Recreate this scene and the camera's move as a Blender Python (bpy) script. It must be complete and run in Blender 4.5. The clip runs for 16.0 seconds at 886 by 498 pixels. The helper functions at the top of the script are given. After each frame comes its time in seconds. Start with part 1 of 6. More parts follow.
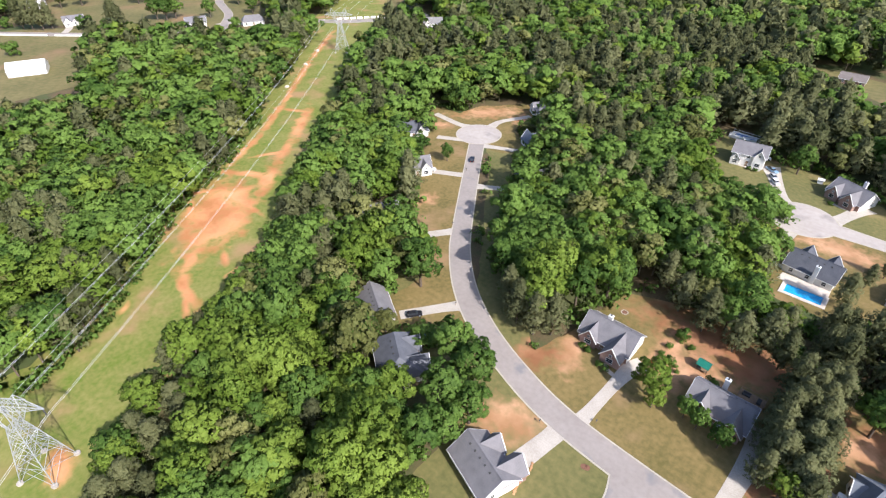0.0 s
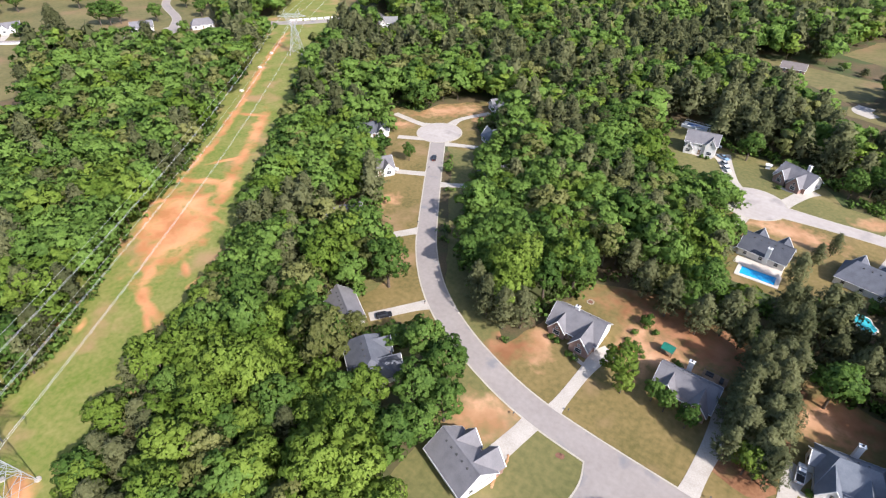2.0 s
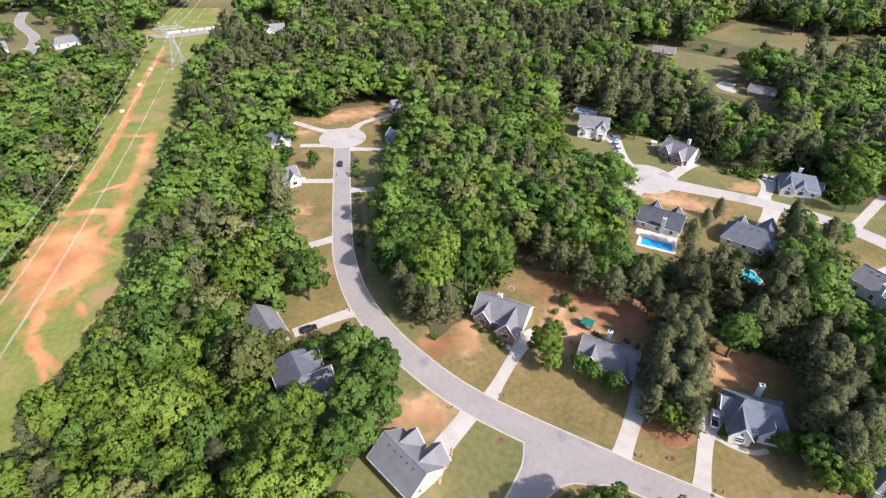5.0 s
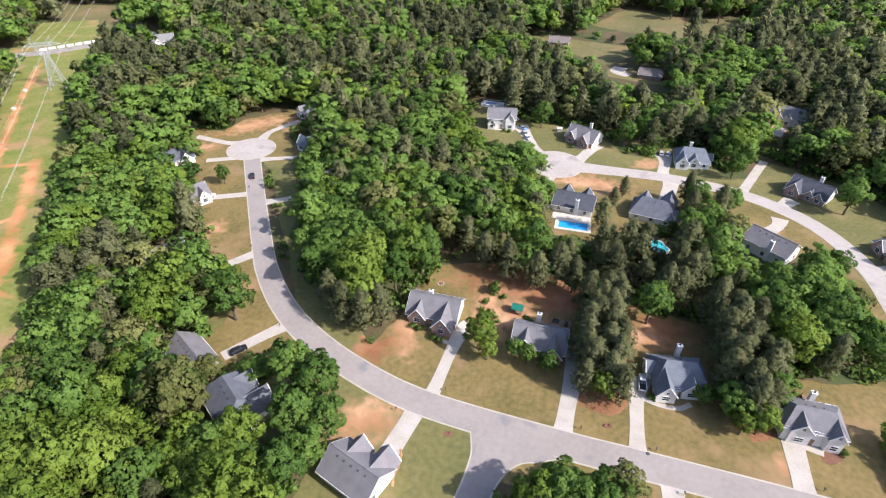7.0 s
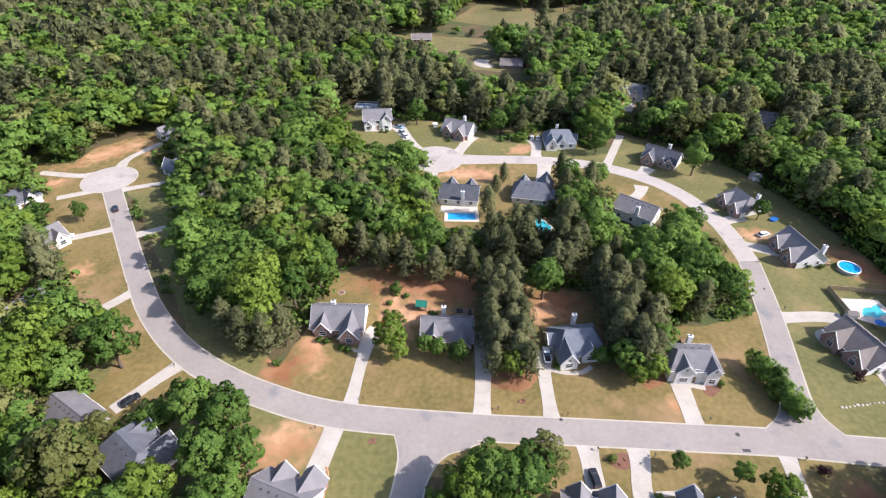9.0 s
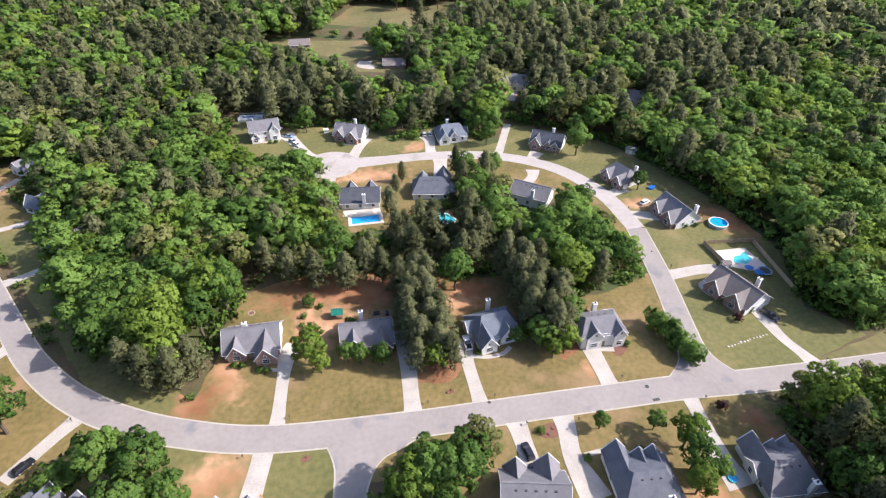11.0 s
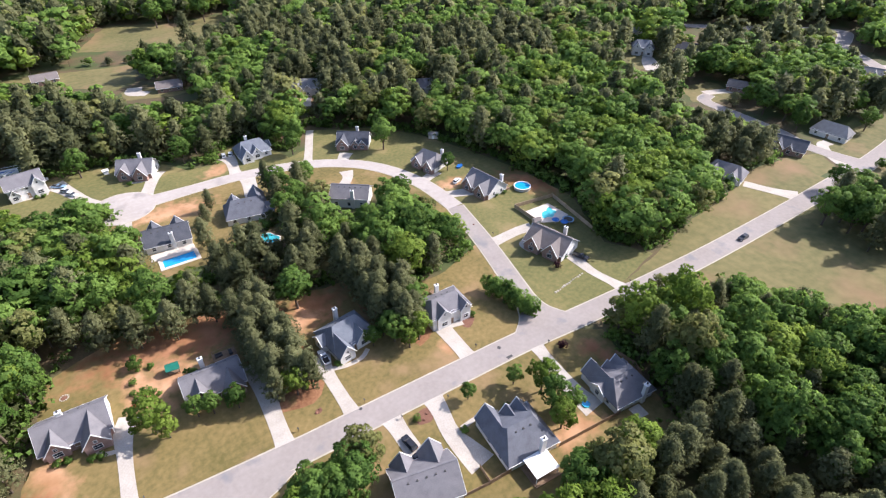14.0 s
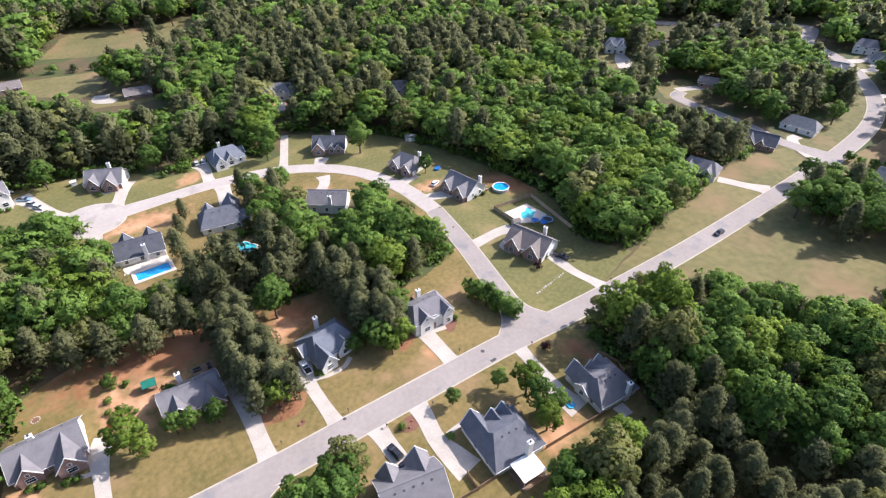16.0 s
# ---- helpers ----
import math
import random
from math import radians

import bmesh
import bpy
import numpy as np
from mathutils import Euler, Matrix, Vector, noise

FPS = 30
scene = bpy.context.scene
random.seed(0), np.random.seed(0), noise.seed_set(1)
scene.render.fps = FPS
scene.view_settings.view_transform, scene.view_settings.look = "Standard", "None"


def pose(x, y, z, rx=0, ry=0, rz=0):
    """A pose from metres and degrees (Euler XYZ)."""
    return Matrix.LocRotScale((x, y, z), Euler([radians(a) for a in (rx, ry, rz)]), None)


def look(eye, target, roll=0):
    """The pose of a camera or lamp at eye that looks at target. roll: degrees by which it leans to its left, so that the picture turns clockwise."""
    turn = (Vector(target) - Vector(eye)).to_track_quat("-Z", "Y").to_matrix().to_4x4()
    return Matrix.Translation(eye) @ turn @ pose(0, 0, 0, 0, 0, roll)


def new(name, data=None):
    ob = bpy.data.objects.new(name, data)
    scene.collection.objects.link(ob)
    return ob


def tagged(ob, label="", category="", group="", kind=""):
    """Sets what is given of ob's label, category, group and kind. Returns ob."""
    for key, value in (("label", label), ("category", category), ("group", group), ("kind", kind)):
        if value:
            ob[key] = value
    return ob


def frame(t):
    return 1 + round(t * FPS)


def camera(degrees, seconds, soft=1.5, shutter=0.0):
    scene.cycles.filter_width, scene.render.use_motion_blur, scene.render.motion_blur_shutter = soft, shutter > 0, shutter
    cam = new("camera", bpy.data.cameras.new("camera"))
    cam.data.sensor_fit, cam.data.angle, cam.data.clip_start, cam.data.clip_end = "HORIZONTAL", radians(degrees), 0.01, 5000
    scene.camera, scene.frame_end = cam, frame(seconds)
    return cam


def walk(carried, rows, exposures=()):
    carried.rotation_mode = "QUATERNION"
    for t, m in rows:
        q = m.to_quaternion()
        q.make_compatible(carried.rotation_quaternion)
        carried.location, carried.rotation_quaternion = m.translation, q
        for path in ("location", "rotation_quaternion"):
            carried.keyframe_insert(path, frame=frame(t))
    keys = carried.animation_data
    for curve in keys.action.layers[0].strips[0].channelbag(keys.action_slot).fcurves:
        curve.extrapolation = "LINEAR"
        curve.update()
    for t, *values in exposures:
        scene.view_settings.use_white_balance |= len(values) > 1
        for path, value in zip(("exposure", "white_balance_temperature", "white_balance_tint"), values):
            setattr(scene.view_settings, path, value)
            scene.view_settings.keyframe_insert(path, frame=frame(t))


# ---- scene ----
cam = camera(78.84, 16.0, soft=1.2)
PATH = [
    (0, look((-0.00, 0.00, 110.00), (-50.68, 61.70, 49.80), -0.04)),
    (0.5, look((-0.06, -0.11, 109.97), (-49.52, 62.59, 49.78), -0.05)),
    (1, look((-0.10, -0.22, 109.94), (-48.26, 63.47, 49.75), 0.04)),
    (1.5, look((-0.10, -0.31, 109.97), (-47.06, 64.38, 49.89), -0.01)),
    (2, look((-0.09, -0.35, 110.06), (-45.62, 65.11, 49.71), -0.02)),
    (2.5, look((-0.14, -0.37, 110.13), (-44.43, 65.86, 49.70), -0.05)),
    (3, look((-0.26, -0.43, 110.14), (-43.41, 66.63, 49.80), -0.11)),
    (3.5, look((-0.42, -0.56, 110.06), (-41.94, 67.42, 49.59), -0.03)),
    (4, look((-0.60, -0.73, 109.90), (-39.13, 69.11, 49.58), 0.02)),
    (6.5, look((-1.35, -1.58, 110.25), (-23.55, 75.03, 49.93), -0.03)),
    (7, look((-1.53, -1.76, 110.53), (-20.01, 75.79, 50.16), -0.06)),
    (7.5, look((-1.75, -1.92, 110.84), (-14.79, 76.72, 50.46), -0.09)),
    (8, look((-1.99, -2.05, 111.14), (-10.79, 77.16, 50.73), -0.04)),
    (8.5, look((-2.24, -2.12, 111.39), (-6.31, 77.38, 50.88), 0.08)),
    (9, look((-2.51, -2.17, 111.57), (-1.30, 77.45, 51.09), 0.26)),
    (11.5, look((-3.55, -3.07, 111.67), (19.69, 73.26, 51.38), 0.20)),
    (12, look((-3.75, -2.94, 111.64), (24.95, 71.56, 51.44), 0.21)),
    (12.5, look((-3.88, -2.88, 111.66), (30.00, 69.46, 51.50), 0.12)),
    (13, look((-3.94, -2.86, 111.72), (35.06, 66.85, 51.55), 0.04)),
    (13.5, look((-3.98, -2.82, 111.80), (39.63, 64.05, 51.57), 0.03)),
    (14, look((-3.96, -2.72, 111.89), (42.43, 62.18, 51.59), -0.06)),
    (14.5, look((-3.86, -2.52, 112.00), (43.13, 61.90, 51.65), -0.12)),
    (15, look((-3.66, -2.21, 112.10), (44.07, 61.65, 51.73), -0.19)),
    (15.5, look((-3.36, -1.78, 112.20), (45.29, 61.33, 51.79), -0.05)),
    (16, look((-2.99, -1.32, 112.30), (46.31, 61.33, 51.94), -0.14)),
]
walk(cam, PATH, exposures=[(0, 0.66, 5980, 15), (6, 0.67, 5980, 17), (12, 0.76, 5980, 18), (16, 0.80, 5980, 19)])

# ---------- light ----------
sun = new("sun", bpy.data.lights.new("sun", "SUN"))
sun.data.energy, sun.data.angle, sun.data.color = 4.6, radians(0.6), (1.0, 0.94, 0.84)
SUN_DIR = Vector((0.745, -0.18, 0.64)).normalized()
sun.matrix_world = SUN_DIR.to_track_quat("Z", "Y").to_matrix().to_4x4()
world = bpy.data.worlds.new("sky")
scene.world = world
world.use_nodes = True
wn = world.node_tree
sky = wn.nodes.new("ShaderNodeTexSky")
sky.sky_type, sky.sun_disc = "NISHITA", False
sky.sun_elevation = math.asin(SUN_DIR.z)
sky.sun_rotation = math.atan2(SUN_DIR.x, SUN_DIR.y)
sky.dust_density = 2.0
wn.nodes["Background"].inputs["Strength"].default_value = 0.15
wn.links.new(sky.outputs[0], wn.nodes["Background"].inputs["Color"])


# ---------- materials ----------
def material(name, low, high, scale=0.5, fine=6.0, rough=0.9, bump=0.0, metal=0.0, island=0.0, each=0.0,
             extra=None, extra_scale=0.1, extra_lo=0.5, extra_hi=0.6, glow=0.0, spec=0.3, leafy=False):
    """Two-scale noise between two colours, with an optional third colour in patches."""
    m = bpy.data.materials.new(name)
    m.use_nodes = True
    nt = m.node_tree
    b = nt.nodes["Principled BSDF"]
    b.inputs["Roughness"].default_value = rough
    b.inputs["Metallic"].default_value = metal
    b.inputs["Specular IOR Level"].default_value = spec
    geo = nt.nodes.new("ShaderNodeNewGeometry")

    def noise_at(s, detail=4.0):
        n = nt.nodes.new("ShaderNodeTexNoise")
        n.inputs["Scale"].default_value, n.inputs["Detail"].default_value = s, detail
        nt.links.new(geo.outputs["Position"], n.inputs["Vector"])
        return n.outputs[0]

    def mathnode(op, a, c):
        n = nt.nodes.new("ShaderNodeMath")
        n.operation = op
        for i, v in enumerate((a, c)):
            if isinstance(v, (int, float)):
                n.inputs[i].default_value = v
            else:
                nt.links.new(v, n.inputs[i])
        return n.outputs[0]

    big, small = noise_at(scale), noise_at(fine, 5.0)
    f = mathnode("ADD", mathnode("MULTIPLY", big, 0.9), mathnode("MULTIPLY", small, 0.9))
    if island:
        f = mathnode("ADD", f, mathnode("MULTIPLY", geo.outputs["Random Per Island"], island))
        f = mathnode("SUBTRACT", f, island / 2)
    if each:
        info = nt.nodes.new("ShaderNodeObjectInfo")
        f = mathnode("ADD", f, mathnode("MULTIPLY", info.outputs["Random"], each))
        f = mathnode("SUBTRACT", f, each / 2)
    if leafy:
        hue = nt.nodes.new("ShaderNodeAttribute")
        hue.attribute_name = "tree_tint"
        f = mathnode("ADD", f, hue.outputs["Fac"])
    ramp = nt.nodes.new("ShaderNodeMapRange")
    ramp.inputs["From Min"].default_value, ramp.inputs["From Max"].default_value = 0.6, 1.2
    nt.links.new(f, ramp.inputs["Value"])
    mix = nt.nodes.new("ShaderNodeMix")
    mix.data_type = "RGBA"
    mix.inputs[6].default_value, mix.inputs[7].default_value = (*low, 1), (*high, 1)
    nt.links.new(ramp.outputs[0], mix.inputs[0])
    colour = mix.outputs[2]
    if extra:
        r2 = nt.nodes.new("ShaderNodeMapRange")
        r2.inputs["From Min"].default_value, r2.inputs["From Max"].default_value = extra_lo, extra_hi
        nt.links.new(noise_at(extra_scale, 6.0), r2.inputs["Value"])
        m2 = nt.nodes.new("ShaderNodeMix")
        m2.data_type = "RGBA"
        nt.links.new(r2.outputs[0], m2.inputs[0])
        nt.links.new(colour, m2.inputs[6])
        m2.inputs[7].default_value = (*extra, 1)
        colour = m2.outputs[2]
    nt.links.new(colour, b.inputs["Base Color"])
    if bump:
        bn = nt.nodes.new("ShaderNodeBump")
        bn.inputs["Strength"].default_value, bn.inputs["Distance"].default_value = 0.6, bump
        nt.links.new(small, bn.inputs["Height"])
        nt.links.new(bn.outputs[0], b.inputs["Normal"])
    if leafy:
        # leaves of a clump share the clump's outward direction
        at = nt.nodes.new("ShaderNodeAttribute")
        at.attribute_name = "leaf_normal"
        turn = nt.nodes.new("ShaderNodeVectorTransform")
        turn.vector_type, turn.convert_from, turn.convert_to = "NORMAL", "OBJECT", "WORLD"
        nt.links.new(at.outputs["Vector"], turn.inputs[0])
        nt.links.new(turn.outputs[0], b.inputs["Normal"])
    if glow:
        tr = nt.nodes.new("ShaderNodeBsdfTranslucent")
        nt.links.new(colour, tr.inputs["Color"])
        ms = nt.nodes.new("ShaderNodeMixShader")
        ms.inputs[0].default_value = glow
        nt.links.new(b.outputs[0], ms.inputs[1])
        nt.links.new(tr.outputs[0], ms.inputs[2])
        nt.links.new(ms.outputs[0], nt.nodes["Material Output"].inputs["Surface"])
    return m


M = {}
M["forest_floor"] = material("forest_floor", (0.07, 0.062, 0.028), (0.15, 0.10, 0.052), 0.08, 1.5, bump=0.1, extra=(0.065, 0.085, 0.026), extra_scale=0.05, extra_lo=0.45, extra_hi=0.6)
SPOTS = [(-38.2, 69.5, 9.5, 6, 25, "sand"), (-6, 127, 24, 9, -6, "needle"), (-6, 112, 7, 7, 0, "sand"), (3, 122, 8, 5, -10, "needle"), (-15, 113, 4.5, 11, 8, "sand"), (-37, 99, 4, 8, 20, "sand"), (34, 117, 9, 7, 0, "needle"),
         (29, 113, 5, 5, 0, "sand"), (56.5, 80.5, 1.8, 2.6, 10, "sand"), (12, 197, 15, 6, -8, "sand"), (36, 219, 7, 4, 30, "sand"), (111, 152, 8, 4, 0, "sand"), (138, 134, 7, 14, 20, "needle"),
         (91, 45, 2.5, 12, 4, "needle"), (66, 41, 8, 3.5, 0, "sand"), (-148, 217, 18, 7, 45, "sand"), (-158, 190, 6, 4, 10, "sand"), (-128, 222, 5, 9, -30, "sand"), (-118, 133, 4, 5, 0, "sand"),
         (-44, 92, 7, 5, 40, "needle"), (10, 128, 8, 6, 0, "needle"), (89, 57, 4, 3, -10, "needle"), (74, 176, 6, 3, 20, "sand"), (188, 17, 14, 5, -20, "needle")]
ROW_SPOTS = [(-302.2, 238.8, 39.5, 2.2, -54, "clay"), (-263.5, 188.5, 32.4, 2.2, -51, "clay"), (-230.6, 146.6, 28.4, 2.2, -53, "clay"), (-208.5, 113.9, 17.5, 2.2, -61, "clay"), (-211.4, 147.8, 19.8, 2.9, -51, "clay"), 
             (-193.6, 124.8, 15.0, 2.5, -55, "clay"), (-178.4, 104.6, 16.0, 3.5, -51, "clay"), (-225.7, 156.2, 9.9, 1.7, 21, "clay"), (-195.7, 118.6, 8.5, 1.3, 61, "clay"), (-189.8, 100.6, 12.7, 2.4, 33, "clay"), 
             (-178.0, 78.8, 20.7, 9.0, -57, "clay"), (-178.7, 90.7, 8.6, 2.7, -99, "clay"), (-164.6, 80.8, 16.8, 5.9, -53, "clay"), (-166.6, 71.1, 20.8, 8.5, -49, "clay"), (-167.0, 87.0, 9.9, 1.3, -5, "clay"), 
             (-152.9, 54.9, 7.0, 2.1, -46, "clay"), (-145.8, 48.6, 6.0, 2.1, -31, "clay"), (-135.7, 45.0, 8.2, 2.1, -12, "clay"), (-133.1, 42.2, 4.9, 1.3, -25, "clay"), (-145.3, 63.0, 5.2, 1.3, -24, "clay"), 
             (-136.3, 61.8, 4.8, 1.7, 96, "clay"), (-146.7, 30.3, 2.8, 1.4, 130, "clay"), (-153.6, 28.2, 9.5, 1.3, 125, "clay"), (-189.5, 81.8, 7.7, 1.3, 59, "clay"), (-181.2, 71.5, 8.5, 1.4, -34, "clay"),
             (-107, -3, 6.0, 3.0, -30, "clay")]
SOIL_COLOUR = {"clay": (0.54, 0.225, 0.088), "sand": (0.44, 0.225, 0.105), "needle": (0.29, 0.122, 0.052)}


def spotted(m, spots, rag_scale=0.35):
    """Worn patches of bare soil with ragged edges, each at its place."""
    nt = m.node_tree
    b = nt.nodes["Principled BSDF"]
    colour = b.inputs["Base Color"].links[0].from_socket
    geo = nt.nodes.new("ShaderNodeNewGeometry")
    rag = nt.nodes.new("ShaderNodeTexNoise")
    rag.inputs["Scale"].default_value, rag.inputs["Detail"].default_value = rag_scale, 7.0
    nt.links.new(geo.outputs["Position"], rag.inputs["Vector"])
    soils = {}
    for soil in sorted({q[5] for q in spots}):
        # bare soil bleaches in streaks
        base = SOIL_COLOUR[soil]
        tone = nt.nodes.new("ShaderNodeMix")
        tone.data_type = "RGBA"
        tone.inputs[6].default_value = (*(v * 0.80 for v in base), 1)
        tone.inputs[7].default_value = (min(base[0] * 1.3, 0.72), base[1] * 1.45, base[2] * 1.75, 1)
        streak = nt.nodes.new("ShaderNodeTexNoise")
        streak.inputs["Scale"].default_value, streak.inputs["Detail"].default_value = 0.11, 8.0
        nt.links.new(geo.outputs["Position"], streak.inputs["Vector"])
        spread = nt.nodes.new("ShaderNodeMapRange")
        spread.inputs["From Min"].default_value, spread.inputs["From Max"].default_value = 0.38, 0.66
        nt.links.new(streak.outputs[0], spread.inputs["Value"])
        nt.links.new(spread.outputs[0], tone.inputs[0])
        soils[soil] = tone.outputs[2]
    for x, y, rx, ry, rot, soil in spots:
        mp = nt.nodes.new("ShaderNodeMapping")
        mp.vector_type = "TEXTURE"
        mp.inputs["Location"].default_value = (x, y, 0)
        mp.inputs["Rotation"].default_value = (0, 0, radians(rot))
        mp.inputs["Scale"].default_value = (rx, ry, 50)
        nt.links.new(geo.outputs["Position"], mp.inputs["Vector"])
        ln = nt.nodes.new("ShaderNodeVectorMath")
        ln.operation = "LENGTH"
        nt.links.new(mp.outputs[0], ln.inputs[0])
        ad = nt.nodes.new("ShaderNodeMath")
        ad.operation = "MULTIPLY_ADD"
        nt.links.new(rag.outputs[0], ad.inputs[0])
        ad.inputs[1].default_value = 2.4
        nt.links.new(ln.outputs["Value"], ad.inputs[2])
        mr = nt.nodes.new("ShaderNodeMapRange")
        mr.inputs["From Min"].default_value, mr.inputs["From Max"].default_value = 2.5, 1.55
        mr.inputs["To Max"].default_value = 0.9
        nt.links.new(ad.outputs[0], mr.inputs["Value"])
        mx = nt.nodes.new("ShaderNodeMix")
        mx.data_type = "RGBA"
        nt.links.new(mr.outputs[0], mx.inputs[0])
        nt.links.new(colour, mx.inputs[6])
        nt.links.new(soils[soil], mx.inputs[7])
        colour = mx.outputs[2]
    nt.links.new(colour, b.inputs["Base Color"])


M["grass"] = material("grass", (0.108, 0.094, 0.026), (0.242, 0.170, 0.066), 0.07, 0.75, bump=0.06, extra=(0.30, 0.19, 0.10), extra_scale=0.06, extra_lo=0.54, extra_hi=0.72)
M["grass_green"] = material("grass_green", (0.096, 0.103, 0.031), (0.202, 0.170, 0.064), 0.05, 0.7, bump=0.06, extra=(0.26, 0.19, 0.09), extra_scale=0.05, extra_lo=0.58, extra_hi=0.72)
M["field"] = material("field", (0.098, 0.098, 0.032), (0.198, 0.162, 0.066), 0.035, 0.35, bump=0.08, extra=(0.24, 0.15, 0.08), extra_scale=0.03, extra_lo=0.53, extra_hi=0.72)
M["row_grass"] = material("row_grass", (0.110, 0.158, 0.017), (0.252, 0.228, 0.072), 0.09, 0.7, bump=0.1, extra=(0.33, 0.21, 0.10), extra_scale=0.06, extra_lo=0.54, extra_hi=0.70)
M["clay"] = material("clay", (0.36, 0.17, 0.075), (0.58, 0.33, 0.18), 0.12, 1.2, bump=0.08, extra=(0.24, 0.19, 0.08), extra_scale=0.09, extra_lo=0.58, extra_hi=0.68)
spotted(M["grass"], SPOTS)
spotted(M["grass_green"], SPOTS)
spotted(M["row_grass"], ROW_SPOTS, 0.22)
M["pine_straw"] = material("pine_straw", (0.16, 0.07, 0.03), (0.30, 0.15, 0.075), 0.15, 1.5, bump=0.08, extra=(0.14, 0.12, 0.04), extra_scale=0.08)
M["asphalt"] = material("asphalt", (0.265, 0.230, 0.206), (0.325, 0.285, 0.256), 0.10, 0.8, bump=0.01, extra=(0.215, 0.205, 0.205), extra_scale=0.12, extra_lo=0.58, extra_hi=0.68)
M["pale_asphalt"] = material("pale_asphalt", (0.36, 0.316, 0.280), (0.44, 0.392, 0.352), 0.08, 0.6, bump=0.01, extra=(0.27, 0.245, 0.225), extra_scale=0.1, extra_lo=0.58, extra_hi=0.72)
M["concrete"] = material("concrete", (0.365, 0.322, 0.270), (0.50, 0.452, 0.390), 0.25, 3.0, bump=0.01)
M["kerb"] = material("kerb", (0.36, 0.32, 0.25), (0.50, 0.45, 0.36), 0.3, 3.0)
M["deck_white"] = material("deck_white", (0.52, 0.45, 0.38), (0.66, 0.59, 0.51), 0.4, 3.0)
for nm, lo, hi in (("grey", (0.138, 0.132, 0.138), (0.210, 0.200, 0.206)), ("slate", (0.092, 0.096, 0.112), (0.152, 0.158, 0.180)), ("dark", (0.058, 0.062, 0.076), (0.105, 0.110, 0.126)),
                   ("blue", (0.115, 0.13, 0.155), (0.19, 0.205, 0.23)), ("brown", (0.145, 0.124, 0.114), (0.215, 0.186, 0.170)),
                   ("pale", (0.17, 0.165, 0.16), (0.25, 0.245, 0.24))):
    M["roof_" + nm] = material("shingle_" + nm, lo, hi, 0.5, 7.0, bump=0.03, rough=0.85)
M["siding"] = material("white_siding", (0.60, 0.58, 0.54), (0.76, 0.74, 0.70), 0.4, 5.0, rough=0.6)
M["brick"] = material("brick_wall", (0.23, 0.135, 0.105), (0.36, 0.245, 0.20), 0.8, 9.0, bump=0.02)
M["tan"] = material("tan_siding", (0.40, 0.35, 0.28), (0.52, 0.46, 0.38), 0.5, 5.0)
M["trim"] = material("white_trim", (0.70, 0.69, 0.66), (0.82, 0.81, 0.78), 0.5, 4.0, rough=0.5)
M["glass"] = material("window_glass", (0.02, 0.025, 0.03), (0.05, 0.055, 0.065), 0.5, 3.0, rough=0.08, spec=0.6)
M["wood"] = material("weathered_wood", (0.16, 0.10, 0.06), (0.32, 0.22, 0.14), 0.7, 6.0, bump=0.01)
M["pale_wood"] = material("pale_wood", (0.30, 0.22, 0.14), (0.46, 0.36, 0.24), 0.7, 6.0, bump=0.01)
M["sandstone"] = material("sandstone", (0.34, 0.17, 0.075), (0.52, 0.31, 0.16), 0.8, 5.0, bump=0.02)
M["steel"] = material("galvanised_steel", (0.38, 0.39, 0.39), (0.52, 0.53, 0.53), 0.8, 4.0, rough=0.5, metal=0.3)
M["cable"] = material("aluminium_cable", (0.52, 0.53, 0.53), (0.68, 0.68, 0.68), 0.5, 3.0, rough=0.45)
M["pool_water"] = material("pool_water", (0.015, 0.27, 0.58), (0.03, 0.42, 0.76), 0.5, 2.0, rough=0.05, spec=0.5)
M["pool_teal"] = material("teal_pool_water", (0.03, 0.36, 0.40), (0.08, 0.50, 0.52), 0.5, 2.0, rough=0.05, spec=0.5)
M["liner"] = material("blue_liner", (0.02, 0.10, 0.34), (0.03, 0.16, 0.45), 0.5, 3.0, rough=0.4)
M["green_roof"] = material("green_canopy", (0.012, 0.13, 0.09), (0.02, 0.19, 0.13), 0.8, 5.0, rough=0.5)
M["mulch"] = material("mulch", (0.13, 0.06, 0.04), (0.22, 0.11, 0.07), 0.6, 4.0, bump=0.05)
M["iron"] = material("cast_iron", (0.05, 0.05, 0.05), (0.10, 0.095, 0.09), 1.5, 8.0)
M["tyre"] = material("tyre_rubber", (0.015, 0.015, 0.015), (0.03, 0.03, 0.03), 2.0, 9.0)
for nm, c in (("white", (0.75, 0.75, 0.74)), ("black", (0.02, 0.02, 0.024)), ("silver", (0.42, 0.44, 0.46)), ("red", (0.42, 0.05, 0.03)),
              ("blue", (0.22, 0.34, 0.48))):
    M["car_" + nm] = material("car_paint_" + nm, c, tuple(v * 1.08 for v in c), 1.0, 5.0, rough=0.25, spec=0.6)
M["bark"] = material("bark", (0.07, 0.052, 0.038), (0.15, 0.115, 0.085), 1.0, 6.0, bump=0.04)
LEAF = dict(rough=0.6, island=0.16, glow=0.42, spec=0.1, leafy=True)
M["leaf_oak"] = material("leaf_oak", (0.066, 0.127, 0.024), (0.182, 0.286, 0.058), 0.10, 0.9, **LEAF, each=0.45)
M["leaf_lime"] = material("leaf_lime", (0.104, 0.170, 0.022), (0.240, 0.326, 0.054), 0.10, 0.9, **LEAF, each=0.45)
M["leaf_pine"] = material("leaf_pine", (0.096, 0.107, 0.045), (0.216, 0.224, 0.102), 0.09, 0.9, **LEAF, each=0.45)
